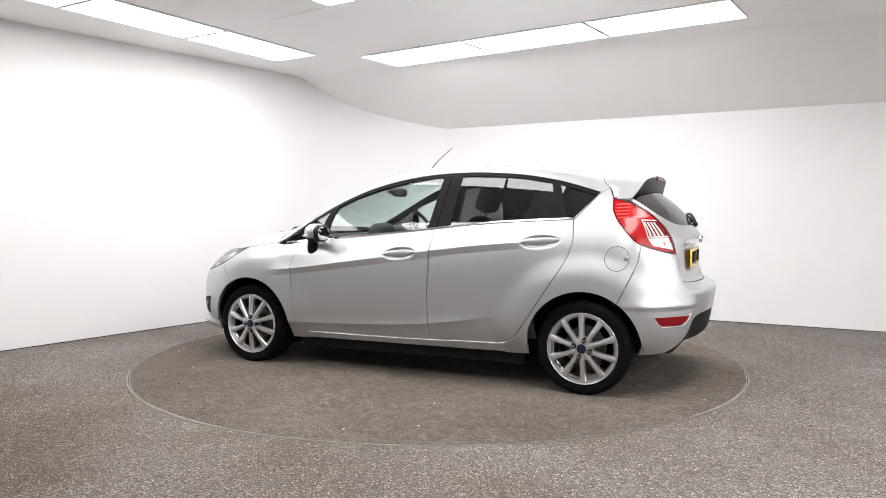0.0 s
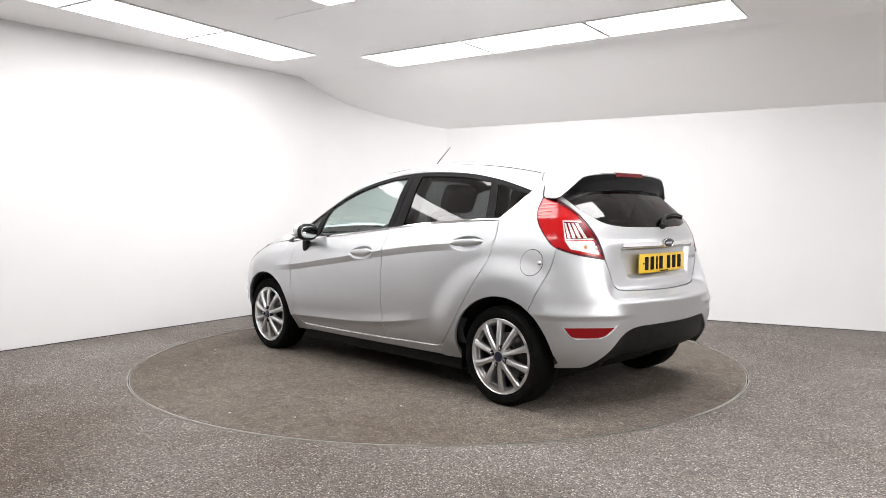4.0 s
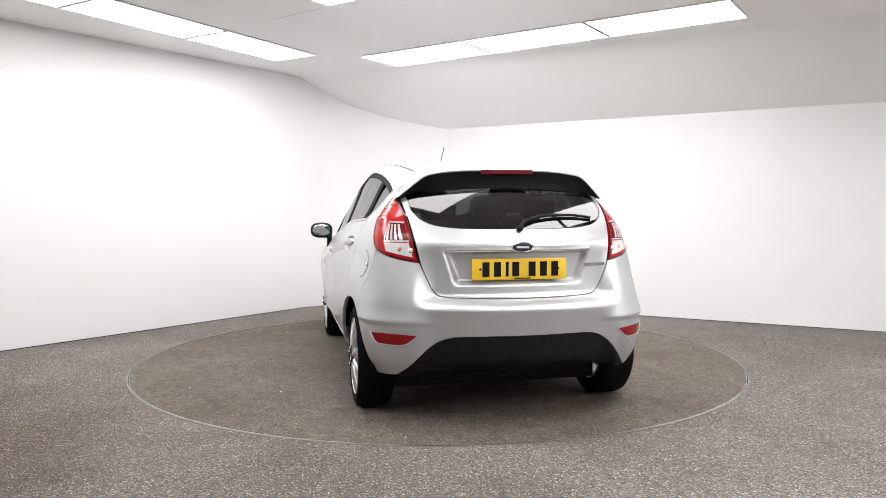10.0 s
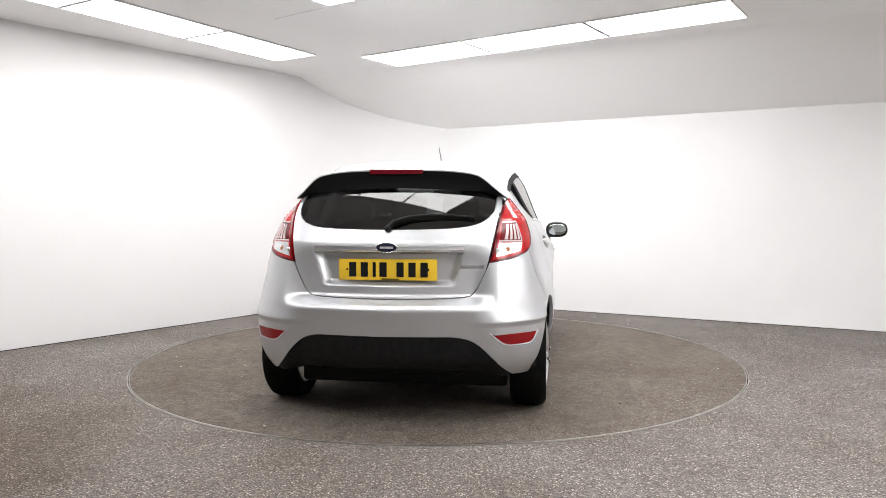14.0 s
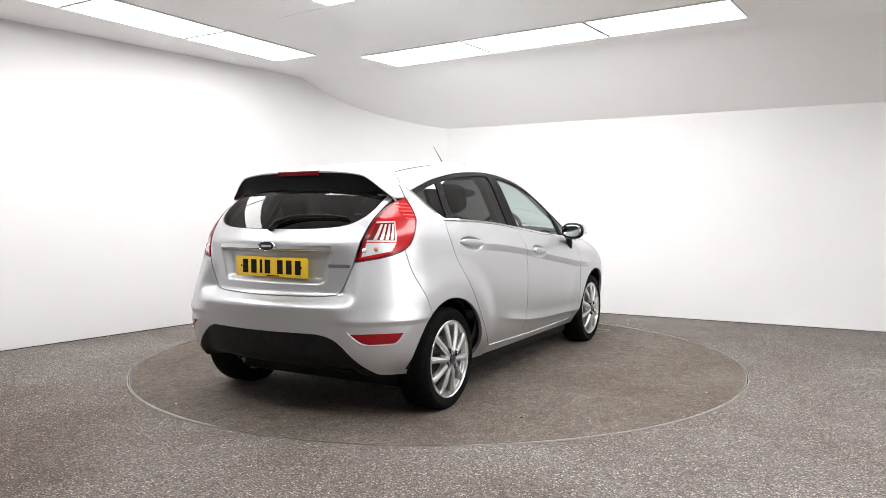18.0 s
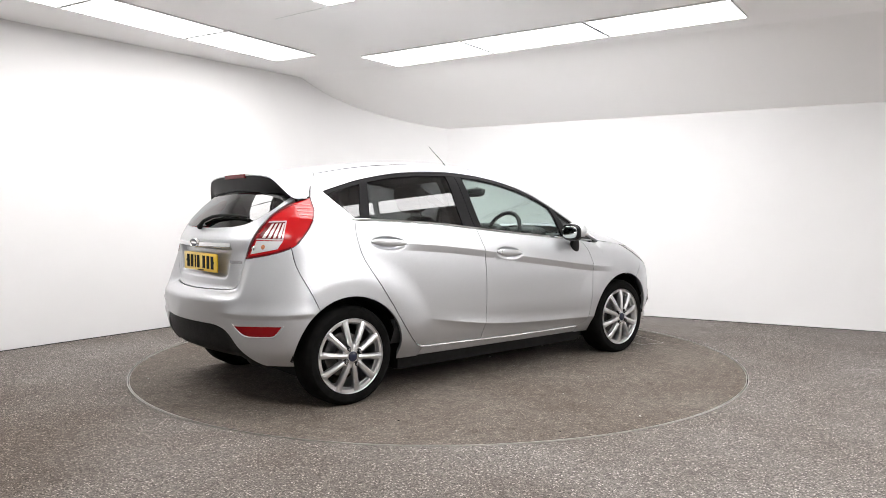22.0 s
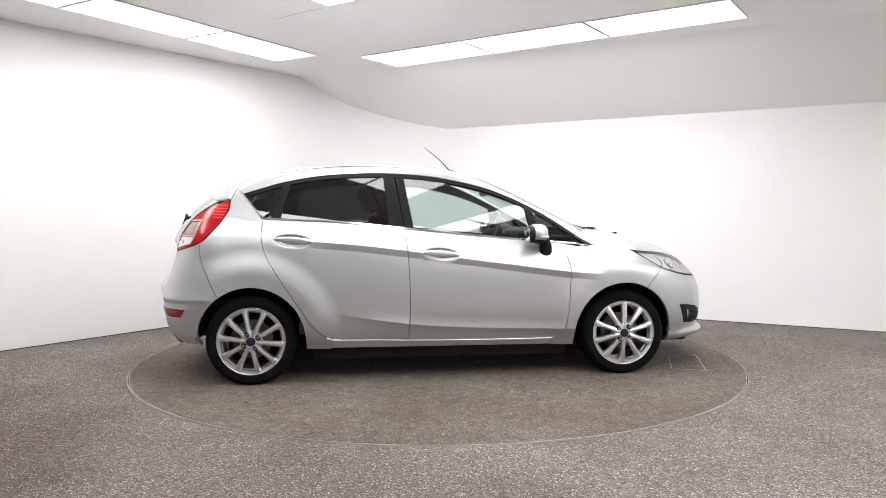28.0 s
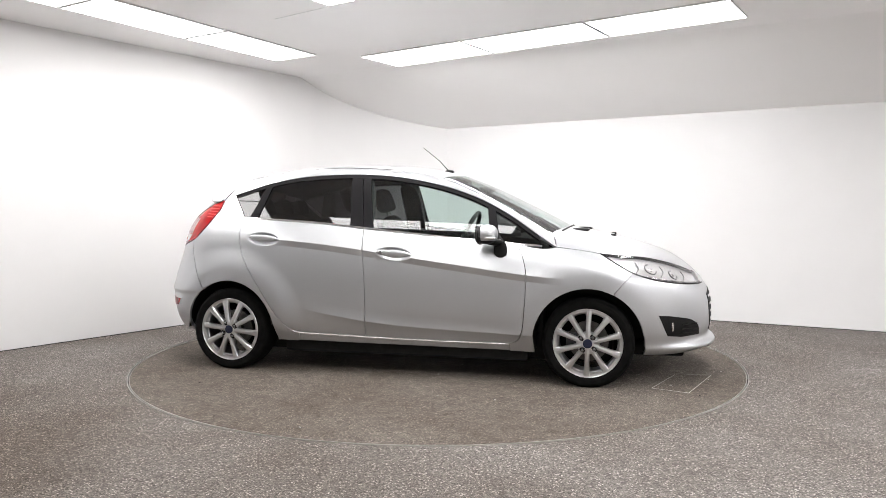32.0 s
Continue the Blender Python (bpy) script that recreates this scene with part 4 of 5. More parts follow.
# ---- details of the car ----
def spoiler():
    """The roof spoiler: a silver blade over a black underside, with a red brake lamp in its edge."""
    seam = evenly_line(outline("roll", [("t", [(-1.256, 0.0), (-1.256, 0.2), (-1.268, 0.41), (-1.320, 0.525)]), ("s", [(-1.356, 1.265), (-1.391, 1.198)])]), 31)
    A = cast("roll", seam) + np.array((0, 0, 0.0005))
    B = evenly_line(bend([(-1.580, 0.0, 1.343), (-1.579, 0.13, 1.342), (-1.575, 0.26, 1.338), (-1.567, 0.36, 1.329), (-1.557, 0.43, 1.317), (-1.548, 0.466, 1.300), (-1.535, 0.505, 1.270), (-1.520, 0.540, 1.240), (-1.504, 0.574, 1.212), (-1.486, 0.600, 1.194), (-1.41, 0.609, 1.197)]), 31)
    C = cast("rear", evenly_line(bend([(0.0, 1.243), (0.17, 1.239), (0.32, 1.230), (0.42, 1.224), (0.48, 1.220), (0.53, 1.208), (0.578, 1.191)]), 31)) + np.array((-0.004, 0, 0))

    def loft(lines, steps, bulge):
        bm = bmesh.new()
        rows = []
        n = len(lines[0])
        for a, b in zip(lines, lines[1:]):
            for k in range(steps + (b is lines[-1])):
                t = k / steps
                row = a + (b - a) * t
                row = row + np.array(bulge)[None] * 4 * t * (1 - t)
                left = [bm.verts.new(q) for q in row]
                right = [bm.verts.new((q[0], -q[1], q[2])) for q in row[1:]]
                rows.append(right[::-1] + left)
        for a, b in zip(rows, rows[1:]):
            for i in range(2 * n - 2):
                bm.faces.new((a[i], a[i + 1], b[i + 1], b[i]))
        return bm

    blade = part("spoiler", loft([A, B], 6, (0, 0, 0.006)), PAINT, car, "silver roof spoiler above the rear window", sharp=80)
    part("spoiler_edge", loft([B, B + np.array((0.002, 0, -0.007))], 1, (0, 0, 0)), PAINT, blade, sharp=80)
    part("spoiler_underside", loft([B + np.array((0.002, 0, -0.007)), C], 4, (0.006, 0, 0)), SOFT_BLACK, blade, "satin black spoiler underside", sharp=80)
    bm = bmesh.new()
    rows = []
    for k in range(13):
        y = -0.148 + 0.296 * k / 12
        x = -1.580 + 0.003 * (y / 0.17) ** 2
        rows.append([bm.verts.new(q) for q in ((x + 0.012, y, 1.347), (x - 0.005, y, 1.343), (x - 0.006, y, 1.320), (x + 0.02, y, 1.314))])
    for a, b in zip(rows, rows[1:]):
        for i in range(3):
            bm.faces.new((a[i], a[i + 1], b[i + 1], b[i]))
    bm.faces.new(rows[0])
    bm.faces.new(rows[-1][::-1])
    part("brake_lamp", bm, BRAKE_RED, blade, "red high brake lamp")


spoiler()


def blob(c, r, power=2.4, nu=24, nv=14, cut=None):
    """A soft box about c with half-sizes r; cut keeps what lies above or below a share of its height."""
    bm = bmesh.new()
    bmesh.ops.create_uvsphere(bm, u_segments=nu, v_segments=nv, radius=1.0)
    for v in bm.verts:
        d = v.co.normalized()
        s = (abs(d.x) ** power + abs(d.y) ** power + abs(d.z) ** power) ** (-1 / power)
        v.co = Vector((c[0] + d.x * s * r[0], c[1] + d.y * s * r[1], c[2] + d.z * s * r[2]))
    if cut is not None:
        z, up = cut
        geom = list(bm.verts) + list(bm.edges) + list(bm.faces)
        r2 = bmesh.ops.bisect_plane(bm, geom=geom, plane_co=(0, 0, z), plane_no=(0, 0, 1 if not up else -1), clear_outer=True)
        es = [e for e in r2["geom_cut"] if isinstance(e, bmesh.types.BMEdge)]
        bmesh.ops.contextual_create(bm, geom=es)
    return bm


def door_mirror(s):
    cap = part("door_mirror", blob((0.616, s * 0.884, 0.969), (0.068, 0.084, 0.062), 2.3, cut=(0.931, True)), PAINT, car, "silver door mirror housing")
    part("mirror_base", blob((0.614, s * 0.884, 0.962), (0.064, 0.080, 0.055), 2.3, cut=(0.930, False)), BLACK, cap, "black lower mirror shell")
    part("mirror_foot", blob((0.690, s * 0.812, 0.862), (0.044, 0.022, 0.068), 2.3), BLACK, cap, "black mirror foot")
    part("mirror_arm", blob((0.655, s * 0.835, 0.918), (0.055, 0.045, 0.022), 2.4), BLACK, cap)
    part("mirror_surround", blob((0.570, s * 0.884, 0.963), (0.024, 0.088, 0.062), 2.6), GLOSS_BLACK, cap, "black mirror rim")
    part("mirror_pane", blob((0.5475, s * 0.886, 0.964), (0.0045, 0.070, 0.044), 2.6), MIRROR, cap, "mirror glass")
    part("indicator", blob((0.640, s * 0.938, 0.948), (0.040, 0.030, 0.011), 2.6), LENS_WHITE, cap, "clear side indicator")


for s in (1, -1):
    door_mirror(s)


def door_handle(x0, x1, z0, z1, s, lock):
    """A silver pull over a scooped cup; x0 is its rear end."""
    P = cast("side", np.array([(x0 + (x1 - x0) * k / 10, z0 + (z1 - z0) * k / 10) for k in range(11)]))
    bm = bmesh.new()
    rows = []
    for k, q in enumerate(P):
        t = k / 10
        prof = max(0.0, 1 - (2 * t - 1) ** 4)
        out = 0.004 + 0.026 * prof ** 0.7
        hgt = 0.005 + 0.017 * prof
        y = q[1]
        ring = []
        for a in range(10):
            c, sn = math.cos(2 * math.pi * a / 10), math.sin(2 * math.pi * a / 10)
            ring.append(bm.verts.new((q[0], s * (y + out - 0.006 + 0.008 * c), q[2] + 0.004 + hgt * sn)))
        rows.append(ring)
    for a, b in zip(rows, rows[1:]):
        for i in range(10):
            bm.faces.new((a[i], a[(i + 1) % 10], b[(i + 1) % 10], b[i]))
    bm.faces.new(rows[0])
    bm.faces.new(rows[-1])
    h = part("door_handle", bm, PAINT, car, "silver door handle", sharp=60)
    if lock:
        bm = lathe([(0.0, 0.004), (0.010, 0.003), (0.0115, -0.01)], 16)
        bmesh.ops.transform(bm, matrix=pose(P[1][0] + 0.012, s * (P[1][1] + 0.024), P[1][2] + 0.004, 0, 0, 0 if s > 0 else 180), verts=bm.verts)
        part("key_lock", bm, CHROME, h, "round key lock")


for s in (1, -1):
    door_handle(-1.092, -0.858, 0.934, 0.920, s, False)
    door_handle(-0.137, 0.101, 0.843, 0.826, s, s < 0)

# fuel flap on the left flank
FUEL = [(-1.441 + 0.0715 * math.cos(2 * math.pi * k / 28), 0.831 + 0.0735 * math.sin(2 * math.pi * k / 28)) for k in range(28)]
fit_part("fuel_flap", sheet("fuel_flap", "side", [("=", FUEL)], PAINT, lift=0.0025, lip=0.006, gap=0.002, h=0.015), car, "round fuel filler flap")
FUEL2 = [(-1.441 + 0.0728 * math.cos(2 * math.pi * k / 28), 0.831 + 0.0748 * math.sin(2 * math.pi * k / 28)) for k in range(28)]
fit_part("flap_gap", sheet("flap_gap", "side", [("=", FUEL2)], BLACK, lift=0.0008, lip=0.0, gap=0.0, h=0.015), car, "dark gap round the fuel flap")
q = cast("side", np.array([(-1.493, 0.829)]))[0]
part("flap_latch", blob((q[0], q[1] + 0.002, q[2]), (0.015, 0.005, 0.012)), CHROME, car, "small bright finger notch of the flap")

# rear lamps: clear lower window with pale ribs over an amber bulb, dark red rim
for s, lamp in zip((1, -1), lamps):
    def lay(name, mat, edges, lift, label, h=0.012):
        me = sheet(name, "tail", edges, mat, h=h, lift=lift, lip=0.006, gap=0.0, mirror=True)[0 if s > 0 else 1]
        return fit_part(name, me, lamp, label)
    W = np.array(((-1.634, 1.060), (-1.560, 1.064), (-1.604, 0.955), (-1.708, 0.958)))

    def spot(u, v):
        """A place in the lamp's ribbed window, u across and v down."""
        return tuple((1 - v) * (W[0] + (W[1] - W[0]) * u) + v * (W[3] + (W[2] - W[3]) * u))
    lay("clear_window", DARK_RED, [("s", [spot(0, 0), spot(1, 0)]), ("s", [spot(1, 1), spot(0, 1)])], 0.0015, "red ribbed lamp window")
    for k in range(4):
        u0, u1 = 0.14 + 0.2 * k, 0.25 + 0.2 * k
        lay("lamp_rib", LAMP_WHITE, [("s", [spot(u0 + 0.06, 0.14), spot(u1 + 0.06, 0.14)]), ("s", [spot(u1, 0.9), spot(u0, 0.9)])], 0.003, "pale slanting rib")
    lay("lamp_frame", LAMP_WHITE, [("s", [spot(0, 0), spot(1, 0)]), ("s", [spot(1, 0.07), spot(0.0, 0.07)])], 0.003, "pale window frame")
    lay("lamp_frame", LAMP_WHITE, [("s", [spot(0.93, 0), spot(1, 0)]), ("s", [spot(1, 1), spot(0.93, 1)])], 0.003, "pale window frame")
    lay("lamp_frame", LAMP_WHITE, [("s", [spot(0, 0.93), spot(1, 0.93)]), ("s", [spot(1, 1), spot(0, 1)])], 0.003, "pale window frame")
    lay("reversing_lamp", LAMP_BOWL, [("s", [(-1.606, 0.951), (-1.636, 0.908)]), ("r", [(0.556, 0.878), (0.572, 0.952)])], 0.002, "clear reversing and indicator lamp")
    for name, mat, off, z, size, label in (("indicator_bulb", AMBER, 0.0, 0.918, 0.021, "brown amber bulb"), ("reversing_bulb", CHROME, -0.055, 0.912, 0.020, "chrome bulb cup")):
        q = cast("tail", np.array([(math.atan2(0.625, 0.6) * ARC + off, z)]))
        q = (q - gradient(q) * (size - 0.005))[0]
        part(name, blob((q[0], s * q[1], q[2]), (size, size, size)), mat, lamp, label)
    inner = [(0.527, 0.858), (0.548, 0.93), (0.570, 1.084), (0.587, 1.160)]
    lay("lamp_rim", DARK_RED, [("r", inner), ("r", [(y + 0.011, z) for y, z in inner[::-1]])], 0.002, "dark red inner lamp rim")
    # pale strips paint the streaky reflections on the upper red lens
    for up, low in ((1.162, 1.155), (1.142, 1.135), (1.122, 1.115), (1.102, 1.095), (1.082, 1.076)):
        tip = -1.405 - 0.55 * max(0.0, 1.125 - up)
        lay("reflection_streak", STREAK_RED, [("s", [(-1.49, up), (tip, up - 0.004)]), ("s", [(tip, low - 0.004), (-1.49, low)])], 0.002, "pale red reflection streak painted on the lamp")
    edge = [(-1.388, 1.190), (-1.393, 1.122), (-1.448, 1.032), (-1.537, 0.936)]
    lay("lamp_rim", DARK_RED, [("s", edge), ("s", [(x - 0.007, z + 0.001) for x, z in edge[::-1]])], 0.002, "dark red outer lamp rim")
    lay("lamp_rim", DARK_RED, [("s", [(-1.573, 0.922), (-1.62, 0.904), (-1.69, 0.881)]), ("r", [(0.526, 0.862), (0.524, 0.852)]), ("s", [(-1.70, 0.869), (-1.62, 0.894), (-1.573, 0.913)])], 0.002, "dark red lower lamp rim")

# number plate with plain bars, badges
plate = part("number_plate", box(bmesh.new(), -1.812, -0.26, 0.758, -1.803, 0.26, 0.869, 0.004), YELLOW, car, "yellow rear number plate")
for k, y in enumerate((0.19, 0.128, 0.075, 0.028, -0.062, -0.125, -0.188)):
    w = 0.008 if k == 2 else 0.019
    part("plate_bar", box(bmesh.new(), -1.8145, y - w - 0.005, 0.776, -1.8105, y + w - 0.005, 0.852), FRAME_BLACK, plate, "plain black bar")
part("plate_foot_mark", box(bmesh.new(), -1.8145, -0.06, 0.762, -1.8105, 0.03, 0.768), FRAME_BLACK, plate)
for y in (0.215, -0.215):
    bm = lathe([(0.0, 0.003), (0.005, 0.002), (0.006, 0.0)], 12)
    bmesh.ops.transform(bm, matrix=pose(-1.812, y, 0.815, 0, 0, 90), verts=bm.verts)
    part("plate_screw", bm, FRAME_BLACK, plate)
grip = [(0.396 - 0.792 * k / 24, 0.934) for k in range(25)]
fit_part("chrome_grip", sheet("chrome_grip", "rear", [("=", np.array(grip)), ("=", np.array([(y, z - 0.026) for y, z in grip[::-1]]))], CHROME, h=0.01, gap=0.0, lip=0.008, lift=0.006), car, "chrome strip above the number plate")
badge = part("badge", lathe([(0.0, 0.006), (0.8, 0.0055), (0.93, 0.004), (1.0, 0.0)], 40), BLUE, car, "small oval blue badge in a chrome ring")
badge.matrix_basis = pose(-1.843, -0.003, 0.930, 0, 0, 90) @ Matrix.Diagonal((0.057, 1, 0.025, 1))
rim = part("badge_ring", lathe([(0.92, 0.004), (0.96, 0.0085), (1.03, 0.007), (1.08, -0.004)], 40), CHROME, badge, "chrome badge ring")
part("badge_bar", box(bmesh.new(), -0.6, 0.0052, -0.22, 0.6, 0.0066, 0.22), CHROME, badge, "plain pale bar")
P = cast("rear", np.array([(-0.375 - 0.0155 * k, 0.829) for k in range(9)]))
bm = bmesh.new()
rows = [[bm.verts.new((q[0] - o, q[1], q[2] + z)) for o, z in ((0.0, 0.009), (0.003, 0.008), (0.003, -0.008), (0.0, -0.009))] for q in P]
for a, b in zip(rows, rows[1:]):
    for i in range(3):
        bm.faces.new((a[i], a[i + 1], b[i + 1], b[i]))
part("model_badge", bm, NUT_STEEL, car, "plain chrome bar badge")

# wipers, aerial, washer jets, exhaust
P = cast("rear", np.array([(-0.002, 1.02), (-0.03, 1.05), (-0.11, 1.074), (-0.2, 1.083), (-0.32, 1.085), (-0.44, 1.076)]))
N = gradient(P)
arm = part("rear_wiper", tube([tuple(q + n * o) for q, n, o in zip(P, N, (0.016, 0.020, 0.020, 0.018, 0.015, 0.010))], 0.0125, 10, 0.5), BLACK, car, "black rear wiper arm", sharp=70)
part("wiper_blade", tube([tuple(q + n * 0.008 + np.array((0, 0, -0.012))) for q, n in zip(P[1:], N[1:])], 0.007, 6), RUBBER, arm, "rubber wiper blade")
part("wiper_pivot", blob(tuple(P[0] + N[0] * 0.012), (0.018, 0.017, 0.017)), BLACK, arm)
roof_pt = cast("top", np.array([(0.175, 0.0)]))[0]
foot = part("aerial", blob((roof_pt[0] - 0.01, 0, roof_pt[2] + 0.004), (0.036, 0.016, 0.016)), BLACK, car, "black roof aerial base")
part("aerial_rod", tube([(roof_pt[0] - 0.012, 0, roof_pt[2] + 0.008), (0.09, 0, 1.497), (-0.037, 0, 1.600)], 0.0042, 8, 0.5), FRAME_BLACK, foot, "thin aerial rod")
for y0, y1 in ((-0.50, 0.02), (0.05, 0.56)):
    P = cast("top", np.array([(1.098 - 0.055 * ((y0 + (y1 - y0) * k / 6) / 0.6) ** 2, y0 + (y1 - y0) * k / 6) for k in range(7)]))
    w = part("windscreen_wiper", tube([tuple(q + np.array((0, 0, 0.002))) for q in P], 0.007, 8, 0.7), BLACK, car, "black windscreen wiper")
    hub = cast("top", np.array([(1.165, y0 + 0.24)]))[0]
    part("wiper_pivot", blob((hub[0], hub[1], hub[2] + 0.002), (0.066, 0.026, 0.012)), BLACK, w)
for s in (1, -1):
    q = cast("top", np.array([(1.391, s * 0.227)]))[0]
    part("washer_jet", blob((q[0], q[1], q[2] + 0.004), (0.020, 0.012, 0.008)), BLACK, car, "small black washer jet")
bm = tube([(-1.35, 0.40, 0.235), (-1.55, 0.42, 0.252), (-1.63, 0.43, 0.254)], 0.021, 16)
part("exhaust_pipe", bm, FRAME_BLACK, car, "dark steel exhaust pipe")
bm = bmesh.new()
box(bm, -1.60, -0.38, 0.215, -1.28, 0.30, 0.31, 0.04)
part("exhaust_box", bm, FRAME_BLACK, car, "dark exhaust silencer")
part("rear_axle", tube([(HUB_R, -0.64, 0.27), (HUB_R - 0.02, 0.0, 0.25), (HUB_R, 0.64, 0.27)], 0.035, 10), DARK_METAL, car, "dark rear axle beam")

# nose details
for z in (0.355, 0.405, 0.455, 0.505, 0.555):
    w = 0.25 + 0.06 * min(1.0, (z - 0.33) / 0.2)
    line = [(w * (1 - 2 * k / 8), z) for k in range(9)]
    fit_part("grille_bar", sheet("grille_bar", "nose", [("f", line), ("f", [(y, z2 - 0.016) for y, z2 in line[::-1]])], CHROME, lift=0.006, gap=0, lip=0.006, h=0.02), grille, "chrome grille bar")
for s in (1, -1):
    q = cast("side", np.array([(1.765, 0.385)]))[0]
    part("fog_lamp", blob((1.762, s * (q[1] + 0.004), 0.388), (0.008, 0.014, 0.030)), LAMP_CLEAR, car, "small bright fog lamp strip")
    for cx, cz, r in ((1.63, 0.756, 0.040), (1.775, 0.715, 0.033)):
        q = cast("side", np.array([(cx, cz)]))
        n = gradient(q)[0]
        a = np.cross(n, (0, 0, 1))
        a /= np.linalg.norm(a)
        b = np.cross(a, n)
        c = q[0] - n * 0.014
        ring_pts = [c + r * (a * math.cos(math.pi * (0.45 + 0.07 * k)) + b * math.sin(math.pi * (0.45 + 0.07 * k))) for k in range(21)]
        part("lamp_ring", tube([(p[0], s * p[1], p[2]) for p in ring_pts], 0.0035, 6), DARK_METAL, car, "dark curved edge inside the headlamp", sharp=80)
        bm = blob((0, 0, 0), (r * 0.42, r * 0.42, r * 0.42))
        c = q[0] - n * (0.014 + r * 0.42)
        bmesh.ops.translate(bm, verts=bm.verts, vec=(c[0], s * c[1], c[2]))
        part("lamp_projector", bm, LAMP_CLEAR, car, "round headlamp projector")

for z in (0.345, 0.372, 0.399):
    y0 = 0.505 + 0.5 * max(0.0, z - 0.36)
    both("fog_slat", car, "glossy black slat beside the fog lamp", "nose", [("f", [(0.635, z), (0.57, z), (y0, z)]), ("f", [(y0, z - 0.007), (0.57, z - 0.007), (0.635, z - 0.007)])], GLOSS_BLACK, lift=0.006, gap=0, lip=0.005, h=0.02)
lamp_foot = bend([(1.93, 0.652), (1.85, 0.664), (1.70, 0.690), (1.60, 0.714)], 6)
for s in (1, -1):
    P = cast("side", lamp_foot)
    N = gradient(P)
    part("lamp_strip", tube([(q[0], s * q[1], q[2]) for q in P - N * 0.012], 0.0045, 8), CHROME, car, "bright strip along the foot of the headlamp", sharp=80)
    for cx, cz in ((1.545, 0.765), (1.70, 0.735), (1.84, 0.695)):
        P = cast("side", bend([(cx - 0.012, cz + 0.035), (cx + 0.01, cz), (cx - 0.004, cz - 0.03)], 5))
        P = P - gradient(P) * 0.014
        part("lamp_divider", tube([(q[0], s * q[1], q[2]) for q in P], 0.003, 6), DARK_METAL, car, "dark divider inside the headlamp", sharp=80)

# inner skin
both("door_card", car, "dark interior door card", "side", [("s", [(-0.95, 0.29), (0.84, 0.27)]), ("s", [(0.84, 0.27), (0.83, 0.90)]), ("s", [(0.83, 0.893), (0.5, 0.921), (0.15, 0.953), (-0.25, 0.994), (-0.6, 1.03), (-0.97, 1.052), (-1.17, 1.06)]), ("s", [(-1.17, 1.06), (-1.15, 0.85), (-0.95, 0.55), (-0.95, 0.29)])], INNER, lift=-0.045, lip=0, gap=0, h=0.06)
both("quarter_trim", car, "dark interior quarter trim", "side", [("s", [(-1.12, 0.70), (-1.14, 1.055), (-1.165, 1.066)]), ("s", [(-1.165, 1.066), (-1.31, 1.235)]), ("s", [(-1.31, 1.235), (-1.40, 1.20), (-1.55, 0.92), (-1.50, 0.70)])], INNER, lift=-0.05, lip=0, gap=0, h=0.05)
both("pillar_lining", car, "dark interior pillar lining", "side", [("s", [(-0.20, 0.99), (-0.25, 1.375), (-0.38, 1.375), (-0.36, 1.00)])], INNER, lift=-0.055, lip=0.04, gap=0, h=0.05)
both("pillar_lining", car, "dark interior pillar lining", "side", [("s", [(-1.08, 1.06), (-1.03, 1.31)]), ("s", [(-1.03, 1.31), (-1.10, 1.295)]), ("s", [(-1.10, 1.295), (-1.18, 1.064)])], INNER, lift=-0.04, lip=0.03, gap=0, h=0.05)
lin = outline("roll", [("s", [(0.80, 1.035), (0.552, 1.176), (0.36, 1.252), (0.166, 1.304), (-0.065, 1.345), (-0.296, 1.363), (-0.527, 1.363), (-0.80, 1.345), (-1.035, 1.304), (-1.18, 1.264), (-1.30, 1.233)]), ("t", [(-1.40, 0.5), (-1.44, 0.25), (-1.44, 0.0)])])
lin2 = outline("roll", [("t", [(0.26, 0.0), (0.25, 0.28), (0.215, 0.50)]), ("t", [(0.215, 0.50), (0.40, 0.535), (0.62, 0.572), (0.80, 0.60)])])
fit_part("headlining", sheet("headlining", "roll", [("=", lin), ("=", over(lin)[::-1]), ("=", over(lin2)[::-1]), ("=", lin2)], LINER_DARK, lift=-0.03, lip=0, gap=0, h=0.06), car, "grey cloth headlining")
gl = outline("rear", [("r", [(0.0, 1.02), (0.2, 1.022), (0.366, 1.03), (0.44, 1.05)]), ("r", [(0.50, 0.85), (0.43, 0.69), (0.0, 0.68)])])
fit_part("tailgate_lining", sheet("tailgate_lining", "rear", [("=", gl), ("=", opposite(gl)[::-1])], INNER, lift=-0.06, lip=0, gap=0, h=0.06), car, "dark tailgate lining")


